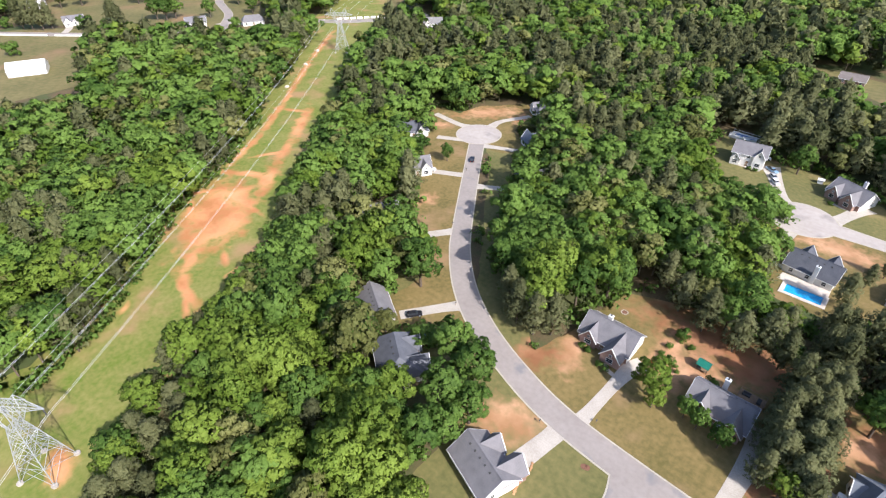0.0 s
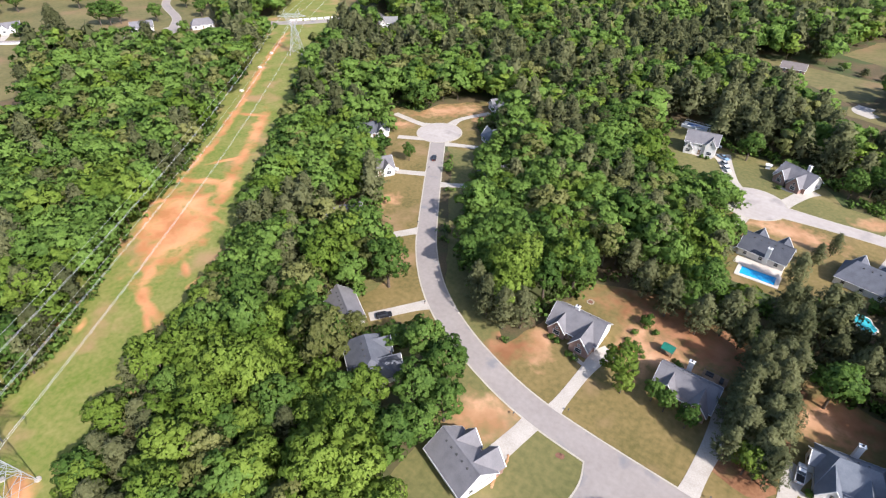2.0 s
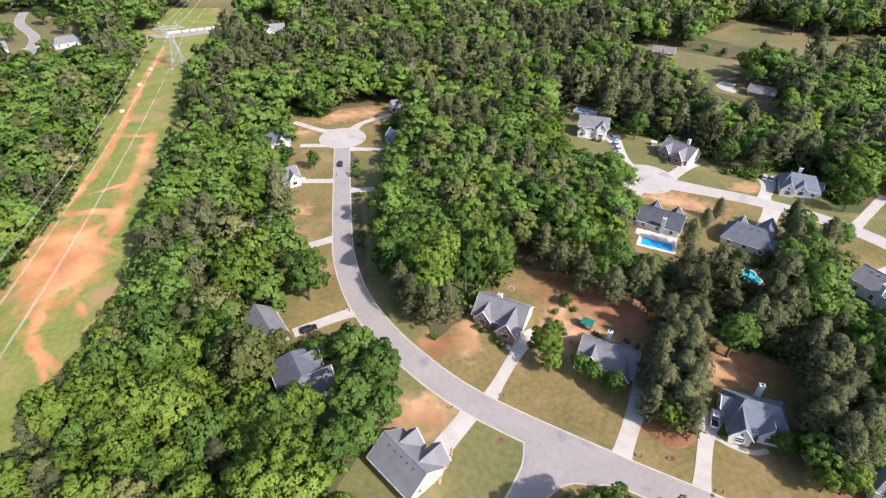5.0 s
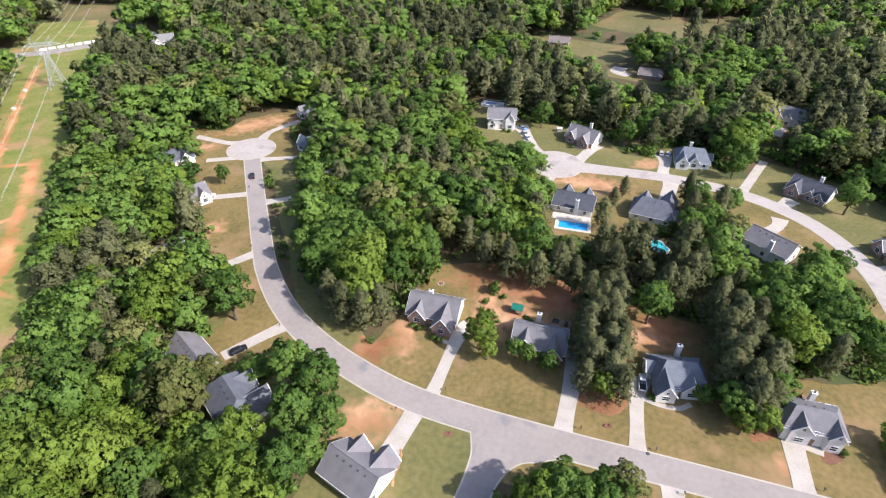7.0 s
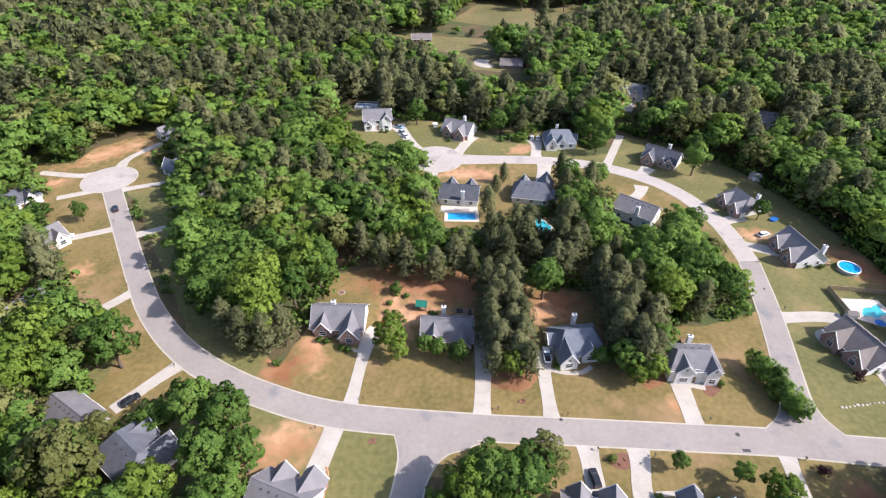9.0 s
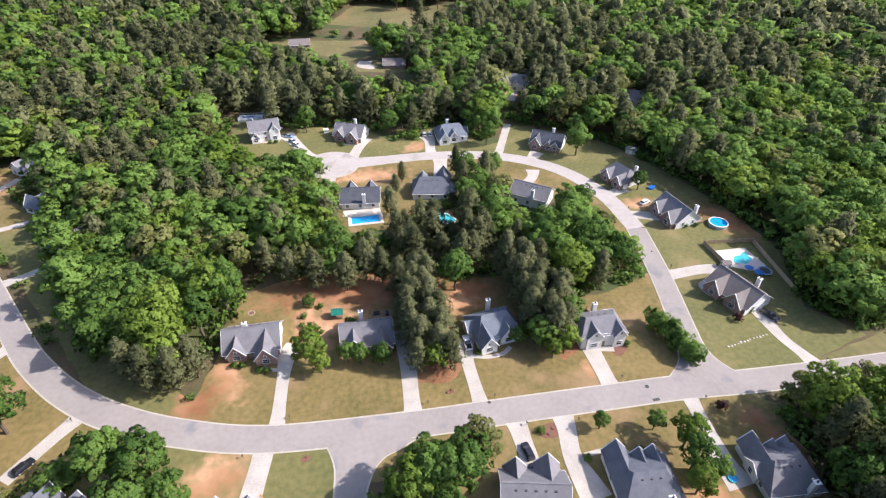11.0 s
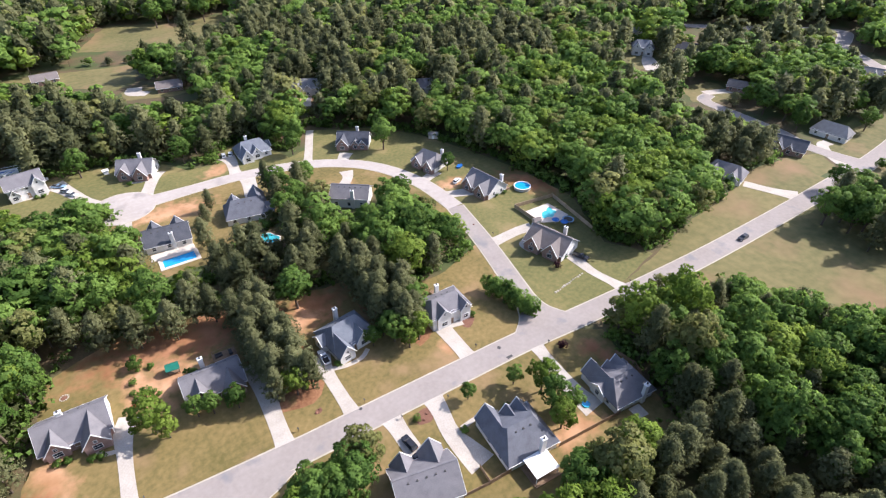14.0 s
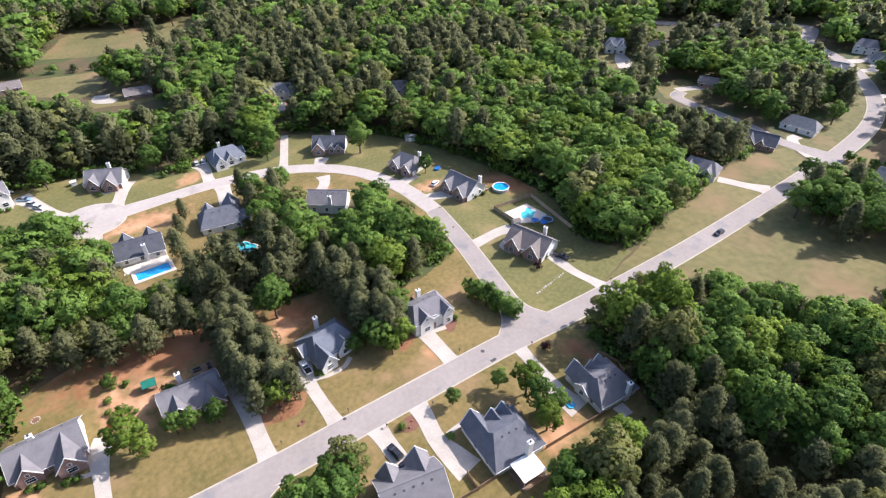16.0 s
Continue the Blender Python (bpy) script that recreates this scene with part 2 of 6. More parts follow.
M["leaf_olive"] = material("leaf_olive", (0.120, 0.135, 0.038), (0.262, 0.268, 0.092), 0.10, 0.9, **LEAF, each=0.45)
M["leaf_plum"] = material("leaf_plum", (0.03, 0.012, 0.016), (0.08, 0.03, 0.035), 0.3, 1.5, **LEAF)


# ---------- mesh helpers ----------
def obj(name, verts, faces, mat, parent=None, label=""):
    me = bpy.data.meshes.new(name)
    me.from_pydata([tuple(v) for v in verts], [], faces)
    me.materials.append(M[mat])
    o = new(name, me)
    if parent:
        o.parent = parent
    if label:
        o["label"] = label
    return o


def empty(name, x, y, rot=0.0, z=0.0):
    e = new(name)
    e.matrix_basis = pose(x, y, z, 0, 0, rot)
    e.empty_display_size = 0.5
    return e


class Build:
    """Collects boxes, slabs, prisms and struts into one mesh."""

    def __init__(self):
        self.v, self.f = [], []

    def add(self, verts, faces):
        n = len(self.v)
        self.v += [Vector(v) for v in verts]
        self.f += [tuple(i + n for i in f) for f in faces]
        return self

    def box(self, x0, y0, z0, x1, y1, z1):
        return self.hexa([(x0, y0), (x1, y0), (x1, y1), (x0, y1)], z0, z1)

    def hexa(self, ring, z0, z1):
        n = len(ring)
        v = [(x, y, z0) for x, y in ring] + [(x, y, z1) for x, y in ring]
        f = [tuple(range(n - 1, -1, -1)), tuple(range(n, 2 * n))]
        f += [(i, (i + 1) % n, n + (i + 1) % n, n + i) for i in range(n)]
        return self.add(v, f)

    def slab(self, pts, thick):
        """A plate whose upper face is pts (anticlockwise from above)."""
        n = len(pts)
        v = [Vector(p) for p in pts] + [Vector(p) - Vector((0, 0, thick)) for p in pts]
        f = [tuple(range(n)), tuple(range(2 * n - 1, n - 1, -1))]
        f += [(i, n + i, n + (i + 1) % n, (i + 1) % n) for i in range(n)]
        return self.add(v, f)

    def strut(self, a, b, r=0.08, sides=4, r2=None):
        a, b = Vector(a), Vector(b)
        w = (b - a).normalized()
        u = w.cross(Vector((0, 0, 1)) if abs(w.z) < 0.95 else Vector((1, 0, 0))).normalized()
        q = w.cross(u)
        r2 = r if r2 is None else r2
        ring = [(math.cos(2 * math.pi * (k + 0.5) / sides), math.sin(2 * math.pi * (k + 0.5) / sides)) for k in range(sides)]
        v = [a + (u * c + q * s) * r for c, s in ring] + [b + (u * c + q * s) * r2 for c, s in ring]
        f = [(i, (i + 1) % sides, sides + (i + 1) % sides, sides + i) for i in range(sides)]
        f += [tuple(range(sides - 1, -1, -1)), tuple(range(sides, 2 * sides))]
        return self.add(v, f)

    def to(self, name, mat, parent=None, label=""):
        return obj(name, self.v, self.f, mat, parent, label)


def smooth_line(pts, step=2.0):
    """A Catmull-Rom line through the points (x, y[, width])."""
    p = np.array(pts, float)
    p = np.vstack([2 * p[0] - p[1], p, 2 * p[-1] - p[-2]])
    out = []
    for i in range(1, len(p) - 2):
        n = max(2, int(np.linalg.norm(p[i + 1, :2] - p[i, :2]) / step))
        for s in np.arange(n) / n:
            a, b, c, d = p[i - 1], p[i], p[i + 1], p[i + 2]
            out.append(0.5 * (2 * b + (c - a) * s + (2 * a - 5 * b + 4 * c - d) * s * s + (3 * b - a - 3 * c + d) * s ** 3))
    out.append(p[-2])
    return np.array(out)


def ribbon(name, pts, z, mat, label, category, thick=0.3, grow=0.0, step=2.0):
    """A paved strip along (x, y, width)."""
    line = smooth_line(pts, step)
    d = np.gradient(line[:, :2], axis=0)
    d /= np.linalg.norm(d, axis=1)[:, None]
    side = np.stack([-d[:, 1], d[:, 0]], 1) * (line[:, 2:3] / 2 + grow)
    left, right = line[:, :2] + side, line[:, :2] - side
    n = len(line)
    v = [(x, y, z) for x, y in left] + [(x, y, z) for x, y in right] + [(x, y, z - thick) for x, y in left] + [(x, y, z - thick) for x, y in right]
    f = []
    for i in range(n - 1):
        f += [(i, n + i, n + i + 1, i + 1), (2 * n + i, i, i + 1, 2 * n + i + 1), (n + i, 3 * n + i, 3 * n + i + 1, n + i + 1)]
    f += [(0, 2 * n, 3 * n, n), (n - 1, 2 * n - 1, 4 * n - 1, 3 * n - 1)]
    return tagged(obj(name, v, f, mat), label, category, kind="structure")


# wood cleared before the pools and a house so that the camera sees them
CLEAR = [np.array(q, float) for q in ([(-4, 149), (16, 149), (16, 162), (-4, 162)], [(31, 147), (40, 147), (41, 163), (32, 163)], [(60, 145), (78, 145), (80, 162), (60, 162)])]


def patch(name, ring, z, mat, label, category="lawn", wobble=0.8, clear=True):
    """A flat piece of ground with a slightly uneven outline."""
    if clear:
        CLEAR.append(np.array(ring, float))
    line = []
    for (x0, y0), (x1, y1) in zip(ring, ring[1:] + ring[:1]):
        n = max(1, int(math.hypot(x1 - x0, y1 - y0) / 3))
        for k in range(n):
            x, y = x0 + (x1 - x0) * k / n, y0 + (y1 - y0) * k / n
            line.append((x + wobble * noise.noise((x * 0.2, y * 0.2, 3)) * 1.5, y + wobble * noise.noise((x * 0.2, y * 0.2, 9)) * 1.5))
    bm = bmesh.new()
    face = bm.faces.new([bm.verts.new((x, y, z)) for x, y in line])
    bmesh.ops.triangulate(bm, faces=[face])
    bm.normal_update()
    for f in bm.faces:
        if f.normal.z < 0:
            f.normal_flip()
    me = bpy.data.meshes.new(name)
    bm.to_mesh(me)
    bm.free()
    me.materials.append(M[mat])
    return tagged(new(name, me), label, category, kind="structure")


def blob_ring(x, y, rx, ry, rot=0.0, n=22, rough=0.25, seed=0):
    out = []
    for k in range(n):
        a = 2 * math.pi * k / n
        r = 1 + rough * noise.noise((math.cos(a) * 1.3 + seed, math.sin(a) * 1.3, seed * 0.7))
        u, v = rx * r * math.cos(a), ry * r * math.sin(a)
        c, s = math.cos(radians(rot)), math.sin(radians(rot))
        out.append((x + u * c - v * s, y + u * s + v * c))
    return out


# ---------- ground ----------
tagged(obj("ground", [(-3000, -3000, 0), (3000, -3000, 0), (3000, 3000, 0), (-3000, 3000, 0)], [(0, 1, 2, 3)], "forest_floor"),
       "brown forest floor of leaf litter and low growth", "ground", kind="structure")

LAWNS = [
    ("lawn_north", "grass", "dry mown lawns in front of the brick houses",
     [(-46, 88), (-40, 78), (-20, 75), (75, 70), (84, 72), (93, 100), (94, 113), (75, 108), (62, 107), (47, 122), (30, 125), (12, 131), (-16, 138), (-35, 131), (-40, 106)]),
    ("lawn_west", "grass", "dry mown lawns beside the curving road",
     [(-58, 92), (-66, 99), (-78, 108), (-100, 137), (-126, 176), (-140, 188), (-160, 190), (-152, 172), (-136, 151), (-116, 127), (-107, 116), (-88, 100), (-90, 82), (-76, 74), (-62, 82)]),
    ("lawn_east_strip", "grass_green", "shaded grass strip under the wood's edge",
     [(-52, 95), (-45, 90), (-47, 82), (-60, 90), (-72, 105), (-94, 138), (-118, 176), (-128, 186), (-112, 192), (-100, 166), (-92, 147), (-82, 128), (-70, 112)]),
    ("lawn_culdesac", "grass", "thin dry grass and bare clay round the turning circle",
     [(-173, 207), (-159, 207), (-156, 222), (-136, 240), (-123, 232), (-126, 208), (-112, 196), (-116, 184), (-150, 180), (-170, 194)]),
    ("lawn_corner", "grass_green", "mown corner lawn with bare patches",
     [(-62, 88), (-48, 82), (-20, 76), (-8, 72), (-11, 55), (-14, 38), (-46, 40), (-46, 60), (-60, 78)]),
    ("lawn_south", "grass", "mown lawns and back gardens below the street",
     [(-6, 72), (2, 71), (90, 66), (97, 60), (93, 45), (88, 27), (60, 33), (30, 28), (16, 40), (14, 62), (-4, 62)]),
    ("lawn_inner", "grass", "dry lawns inside the bend of the street",
     [(-9, 202), (10, 206), (40, 208), (60, 205), (82, 192), (96, 172), (101, 150), (97, 128), (90, 128), (88, 146), (84, 160), (72, 172), (56, 182), (48, 172), (34, 166), (20, 156), (-4, 158), (-4, 172), (-9, 185)]),
    ("lawn_outer", "grass_green", "mown lawns along the outer side of the street",
     [(-46, 266), (-22, 249), (-6, 251), (20, 238), (26, 226), (40, 226), (44, 238), (60, 238), (66, 212), (78, 216), (85, 233), (113, 217), (126, 197), (135, 172), (141, 147), (144, 117), (131, 88), (139, 74), (98, 66), (86, 70), (94, 112), (99, 140), (95, 172), (80, 195), (58, 206), (0, 214), (-16, 220), (-32, 213), (-48, 235)]),
    ("field_east", "field", "mown verge along the eastern road",
     [(105, 68), (140, 73), (162, 78), (200, 81), (214, 88), (240, 84), (240, 60), (150, 60)]),
    ("field_south_east", "field", "open mown field beside the eastern road",
     [(112, 62), (150, 66), (215, 62), (240, 56), (226, 30), (205, 8), (165, 8), (152, 34), (142, 50), (122, 60)]),
    ("lawn_far_east", "field", "pale lawns before the far eastern houses", [(194, 82), (222, 82), (247, 84), (261, 76), (254, 67), (205, 66)]),
    ("lawn_far_street", "field", "strip of lawns along a far street", [(261, 76), (271, 85), (293, 81), (328, 78), (366, 85), (389, 108), (412, 111), (440, 112), (436, 98), (404, 92), (371, 79), (342, 67), (305, 62), (261, 64)]),
    ("lawn_far_south", "field", "mown lawn of a far southern house", [(243, 59), (306, 53), (280, 42), (256, 36), (241, 45), (228, 56)]),
    ("field_north", "field", "open pasture beyond the woods", [(-36, 402), (38, 388), (30, 352), (18, 345), (-14, 376)]),
    ("field_far_north", "field", "pasture at the far end of the woods", [(10, 436), (28, 478), (38, 497), (86, 472), (133, 482), (112, 446), (77, 415), (37, 422)]),
    ("field_beyond", "field", "grassy clearing beyond the far road", [(-356, 322), (-321, 334), (-370, 410), (-432, 400)]),
    ("field_west", "field", "wide pale pasture round the white barn", [(-352, 58), (-350, 102), (-380, 112), (-448, 142), (-470, 152), (-500, 132), (-520, 80), (-440, 30)]),
    ("lawn_far_west", "field", "grassy lots of the far western street", [(-470, 158), (-445, 170), (-396, 208), (-372, 228), (-372, 246), (-430, 282), (-480, 300), (-600, 200), (-540, 120)]),
    ("lawn_ranch", "field", "lawn beside the brick ranch house", [(20, 340), (44, 336), (58, 322), (44, 318), (20, 326)]),
    ("lawn_far_court", "field", "pale lawns in the far eastern woods", [(286, 211), (309, 222), (321, 215), (303, 197), (281, 194)]),
    ("lawn_far_drive", "field", "lawns round a far house in the woods", [(280, 164), (303, 158), (300, 143), (283, 135), (268, 146)]),
    ("lawn_hill", "clay", "bare yard beside a house in the woods", [(94, 276), (104, 284), (110, 270), (98, 264)]),
    ("right_of_way", "row_grass", "rough grass clearing under the power line",
     [(-150, -40), (-134, 4), (-141, 23), (-182, 68), (-203, 103), (-256, 171), (-328, 257), (-396, 346), (-364, 366), (-304, 296), (-275, 243), (-210, 164), (-174, 119), (-137, 75), (-125, 51), (-116, 25), (-103, 5), (-100, -40)]),
]
for k, (name, mat, label, ring) in enumerate(LAWNS):
    patch(name, ring, 0.016 + 0.0025 * k, mat, label)
    if np.linalg.norm(np.mean(np.array(ring), 0)) > 300:
        # far glades are cleared further towards the camera, to fit its view of them
        c = np.mean(np.array(ring), 0)
        for s in (9, 18):
            CLEAR.append(np.array(ring) - c / np.linalg.norm(c) * s)

CLEAR.append(np.array([(-46, 258), (-47, 272), (-30, 271), (-28, 258)], float))
SOIL = [
    ("needle_bed", "pine_straw", "needle-strewn ground under tall pines", [(12, 86), (19, 84), (24, 89), (25, 108), (26, 122), (12, 124), (10, 108)]),
    ("needle_bed", "pine_straw", "needle-strewn ground under a pine clump", [(46, 96), (51, 84), (58, 88), (60, 104), (50, 118), (45, 110)]),
]
for k, (name, mat, label, ring) in enumerate(SOIL):
    patch(name, ring, 0.068 + 0.002 * (k % 5), mat, label, "bare soil", wobble=1.2, clear=False)

patch("verge", [(-160, -40), (-144, 4), (-152, 22), (-194, 64), (-215, 99), (-268, 167), (-340, 253), (-408, 342), (-354, 374), (-294, 300), (-265, 247), (-200, 168), (-165, 121), (-130, 76), (-118, 48), (-108, 22), (-95, 2), (-92, -40)],
      0.008, "row_grass", "rough grass running in under the trees", "grass", clear=False)
patch("verge", [(-50, 99), (-43, 92), (-47, 82), (-60, 90), (-72, 105), (-94, 138), (-118, 176), (-128, 186), (-108, 196), (-94, 168), (-86, 148), (-76, 130), (-64, 114)],
      0.009, "grass_green", "shaded grass running in under the trees", "grass", clear=False)
patch("verge", [(-166, 195), (-152, 168), (-140, 150), (-122, 126), (-112, 112), (-96, 98), (-96, 78), (-80, 66), (-62, 70), (-58, 92), (-78, 108), (-126, 176), (-140, 188)],
      0.010, "grass_green", "shaded grass beside the houses", "grass", clear=False)

# ---------- roads ----------
ROAD_A = [(-136.7, 193.0, 6.6), (-121.2, 167.8, 6.3), (-108.8, 148.0, 6.3), (-97.2, 129.7, 6.4), (-88.3, 116.5, 6.6), (-76.6, 103.4, 6.8), (-63.6, 93.2, 7.0),
          (-47.0, 84.6, 7.0), (-26.0, 78.0, 7.0), (7.7, 74.3, 7.0), (27.8, 73.0, 7.0), (54.5, 71.2, 7.0), (76.3, 69.6, 7.0), (98.7, 67.0, 7.0),
          (133.8, 64.0, 7.0), (171.2, 62.0, 7.0), (231.4, 60.5, 7.2), (274.4, 60.3, 7.4), (316, 63.5, 7.6), (350.8, 73, 7.8), (384, 91.2, 8.0), (411, 113.2, 8.0), (440, 150, 8.0)]
ROAD_B = [(-4.2, 74.5, 26.0), (-5.0, 72.2, 19.5), (-5.8, 70.2, 14.4), (-6.5, 68.0, 10.8), (-7.2, 65.6, 8.4), (-8.2, 62.0, 6.9), (-8.9, 58.5, 6.5), (-11.0, 48.0, 6.4), (-14.0, 30.0, 6.4)]
ROAD_C = [(85.0, 69.0, 26.0), (85.4, 71.6, 19.0), (85.9, 74.0, 14.0), (86.4, 76.6, 10.2), (87.1, 79.6, 8.0), (88.2, 83.6, 6.8), (90.2, 90.5, 6.6), (96.4, 112.9, 6.4), (101.6, 137.0, 6.4), (101.4, 156.5, 6.4), (97.0, 173.6, 6.4),
          (90.4, 185.6, 6.4), (81.2, 194.6, 6.4), (70.8, 201.0, 6.4), (57.4, 205.8, 6.4), (38.9, 208.8, 6.4), (22.8, 209.2, 6.6), (10.0, 209.4, 8.0), (0, 209.6, 9.0)]
FAR_WEST = [(-560, 72, 8), (-504, 109.6, 8), (-450.4, 149.7, 8), (-420, 176, 8), (-400, 205, 8)]
FAR_SIDE = [(-385, 214, 6), (-400, 226, 6), (-425, 246, 6), (-470, 266, 6), (-500, 290, 6)]
FAR_NORTH = [(-356, 276, 9), (-344, 284, 9), (-331, 295, 9), (-312, 322, 9), (-300, 346, 9)]
FAR_EAST = [(265, 63, 9), (264, 74, 7), (264, 86, 6.5), (268, 98, 6.5), (270, 112, 6.5), (272, 133, 6.5), (275, 144, 6.5), (284, 147, 6)]
FAR_HIGH = [(396, 240, 9), (404, 232, 9), (425, 211, 9), (434, 202, 9)]
FAR_BEND = [(458, 184, 10), (467, 174, 10), (474, 161, 10), (456, 152, 9), (434, 146, 9)]
for n, (pts, label) in enumerate(((ROAD_A, "grey worn asphalt street curving between lawns"), (ROAD_B, "grey asphalt side street"), (ROAD_C[:9], "grey asphalt mouth of the curving street"), (ROAD_C[8:], "pale asphalt street curving to a turning circle"),
                                  (FAR_WEST, "far grey country road"), (FAR_SIDE, "far suburban street"), (FAR_NORTH, "far road crossing the clearing"), (FAR_EAST, "far eastern side street"), (FAR_HIGH, "far road between trees"), (FAR_BEND, "far bend of a pale road"))):
    ribbon("kerb", pts, 0.087 + 0.0015 * n, "kerb", "pale concrete kerb and gutter along the street", "kerb", grow=0.42, step=1.0)
    ribbon("road", pts, 0.11 + 0.004 * n, "pale_asphalt" if label.startswith("pale") else "asphalt", label, "road", step=1.0)


def disc(name, x, y, rx, ry, rot, z, mat, label, category):
    b = Build().hexa(blob_ring(x, y, rx, ry, rot, 40, 0.0), z - 0.3, z)
    return tagged(b.to(name, mat), label, category, kind="structure")


for x, y, r, z in ((-136.6, 193.0, 10.4, 0.15), (-2.5, 210.0, 11.6, 0.151)):
    disc("kerb", x, y, r + 0.45, r + 0.45, 0, z - 0.03, "kerb", "pale round kerb of a turning circle", "kerb")
    disc("turning_circle", x, y, r, r, 0, z, "pale_asphalt", "pale asphalt turning circle at the street's end", "road")
tagged(Build().hexa(blob_ring(68.3, 71.7, 0.55, 0.55, 0, 16, 0), 0.05, 0.135).to("manhole_cover", "iron"), "dark round cast-iron cover in the street", "manhole cover")
tagged(Build().box(67.6, 67.1, 0.05, 69.4, 67.9, 0.14).to("storm_drain", "iron"), "dark iron storm drain beside the kerb", "storm drain")
tagged(Build().hexa(blob_ring(27.4, 76.2, 0.45, 0.45, 0, 16, 0), 0.05, 0.135).to("manhole_cover", "iron"), "dark round cast-iron cover in the street", "manhole cover")

DRIVES = [
    [(-26.6, 77, 5.2), (-27.5, 72, 4.6), (-29.5, 63.5, 4.8), (-30.2, 60.5, 5.0)],
    [(-24.4, 78.5, 5.0), (-23.8, 84, 3.4), (-22.7, 95, 3.2), (-21.6, 103, 4.6), (-19.6, 107, 5.0)],
    [(8.2, 74.5, 6.0), (8.6, 80, 4.2), (9.7, 90.7, 4.4), (11.2, 100, 7.0), (10.8, 106, 7.0)],
    [(25.2, 73.5, 5.6), (25.3, 79, 3.6), (25.7, 91.2, 3.6), (26.8, 98.5, 6.0)],
    [(59.3, 70.8, 6.2), (59.5, 76, 4.4), (60.1, 88.6, 5.0)],
    [(43.9, 71, 6.2), (43.2, 65, 4.6), (41.6, 58, 4.4), (42.0, 52, 6.0), (42.6, 47, 7.2)],
    [(32.2, 71, 6.0), (32.0, 66, 4.4), (31.7, 57.0, 4.4)],
    [(77.6, 68.5, 6.0), (76.6, 63, 3.6), (74.4, 49.5, 5.0), (74.6, 42.5, 7.0)],
    [(96, 110.6, 6.5), (100, 110.6, 4.6), (110.6, 110.8, 4.4), (116, 109.4, 6.0)],
    [(116.6, 66, 6.4), (115.8, 72, 3.6), (114.6, 79.8, 3.4), (115.5, 90.5, 5.0)],
    [(101.5, 145.6, 7.0), (105, 145.4, 5.0), (114.5, 142, 6.0)],
    [(99.6, 159.4, 6.0), (104, 161, 4.4), (111.6, 163.6, 5.2)],
    [(82, 192.5, 6.0), (84.6, 197, 5.0), (88.5, 201.5, 6.2)],
    [(68.6, 200.5, 6.0), (72, 206, 3.8), (80.3, 223.2, 3.6), (85, 233, 3.6)],
    [(41.4, 208, 7.0), (42.0, 214, 4.6), (43.5, 222.8, 5.0), (43.2, 229.0, 7.5)],
    [(80.6, 186.5, 6.0), (78.5, 181, 4.2), (71, 173, 5.0)],
    [(44.6, 207, 7.0), (43.4, 200, 5.6), (41.2, 190, 6.0)],
    [(5.6, 213, 7.0), (8.6, 219, 4.8), (12.4, 228, 5.4), (14.8, 233, 7.5)],
    [(-9, 217, 5.5), (-13, 224, 4.6), (-18.2, 237, 5.6), (-22, 246, 8.0)],
    [(-3.6, 201, 5.0), (-4.2, 196, 4.6), (-5.2, 191, 4.6)],
    [(-69, 96.5, 5.0), (-74.5, 90, 3.6), (-82, 80, 3.6)],
    [(-94.5, 125.5, 5.0), (-98, 121, 3.6), (-104, 113.5, 3.6)],
    [(-115.8, 159, 4.6), (-120, 156.5, 3.4), (-131.3, 151.5, 3.4)],
    [(-131, 188, 4.6), (-139.3, 183.3, 3.4), (-150, 178.4, 3.4)],
    [(-145, 197, 4.6), (-151, 196, 3.4), (-168, 198.6, 3.4)],
    [(-109.5, 153, 4.6), (-105, 155.4, 3.2), (-97, 160, 3.2)],
    [(-129, 184, 5.0), (-123, 186.4, 3.2), (-113, 190, 3.2)],
    [(-137, 203, 5.0), (-136.5, 212, 3.2), (-128.6, 226, 3.4)],
    [(258, 62, 8), (262, 72, 5), (270, 80, 5), (276, 80, 5)],
    [(216, 64, 8), (212, 72, 5), (208, 82, 5)],
    [(240, 60, 7), (243, 48, 5), (250, 40, 5)],
    [(360, 78, 7), (372, 68, 5), (380, 66, 5)],
    [(378, 88, 7), (374, 98, 6), (378, 104, 6)],
    [(398, 100, 7), (408, 94, 5), (428, 100, 6)],
    [(410, 112, 8), (424, 104, 6), (436, 104, 6)],
    [(284, 150, 6), (294, 146, 6), (300, 142, 6)],
    [(292, 190, 9), (302, 200, 10), (312, 210, 6)],
    [(300, 188, 6), (318, 190, 6), (330, 196, 6)],
    [(-404, 222, 6), (-400, 232, 4), (-388, 236, 4)],
    [(-400, 202, 6), (-406, 208, 5), (-410, 207, 5)],
    [(-470, 140, 5), (-478, 146, 5), (-486, 150, 5)],
    [(28, 344, 8), (26, 336, 9), (32, 330, 6)],
    [(96, 262, 6), (99, 268, 5), (102, 273, 5)],
]
for k, pts in enumerate(DRIVES):
    ribbon("driveway", pts, 0.09 + 0.0011 * (k % 9), "concrete", "pale concrete driveway joining the street" if k < 30 else "pale far driveway", "driveway", step=1.5)
    for p in pts:
        CLEAR.append(np.array(blob_ring(p[0], p[1], 4.5, 4.5, 0, 8, 0)))
    for a, b in zip(pts, pts[1:]):
        CLEAR.append(np.array(blob_ring((a[0] + b[0]) / 2, (a[1] + b[1]) / 2, 4.5, 4.5, 0, 8, 0)))
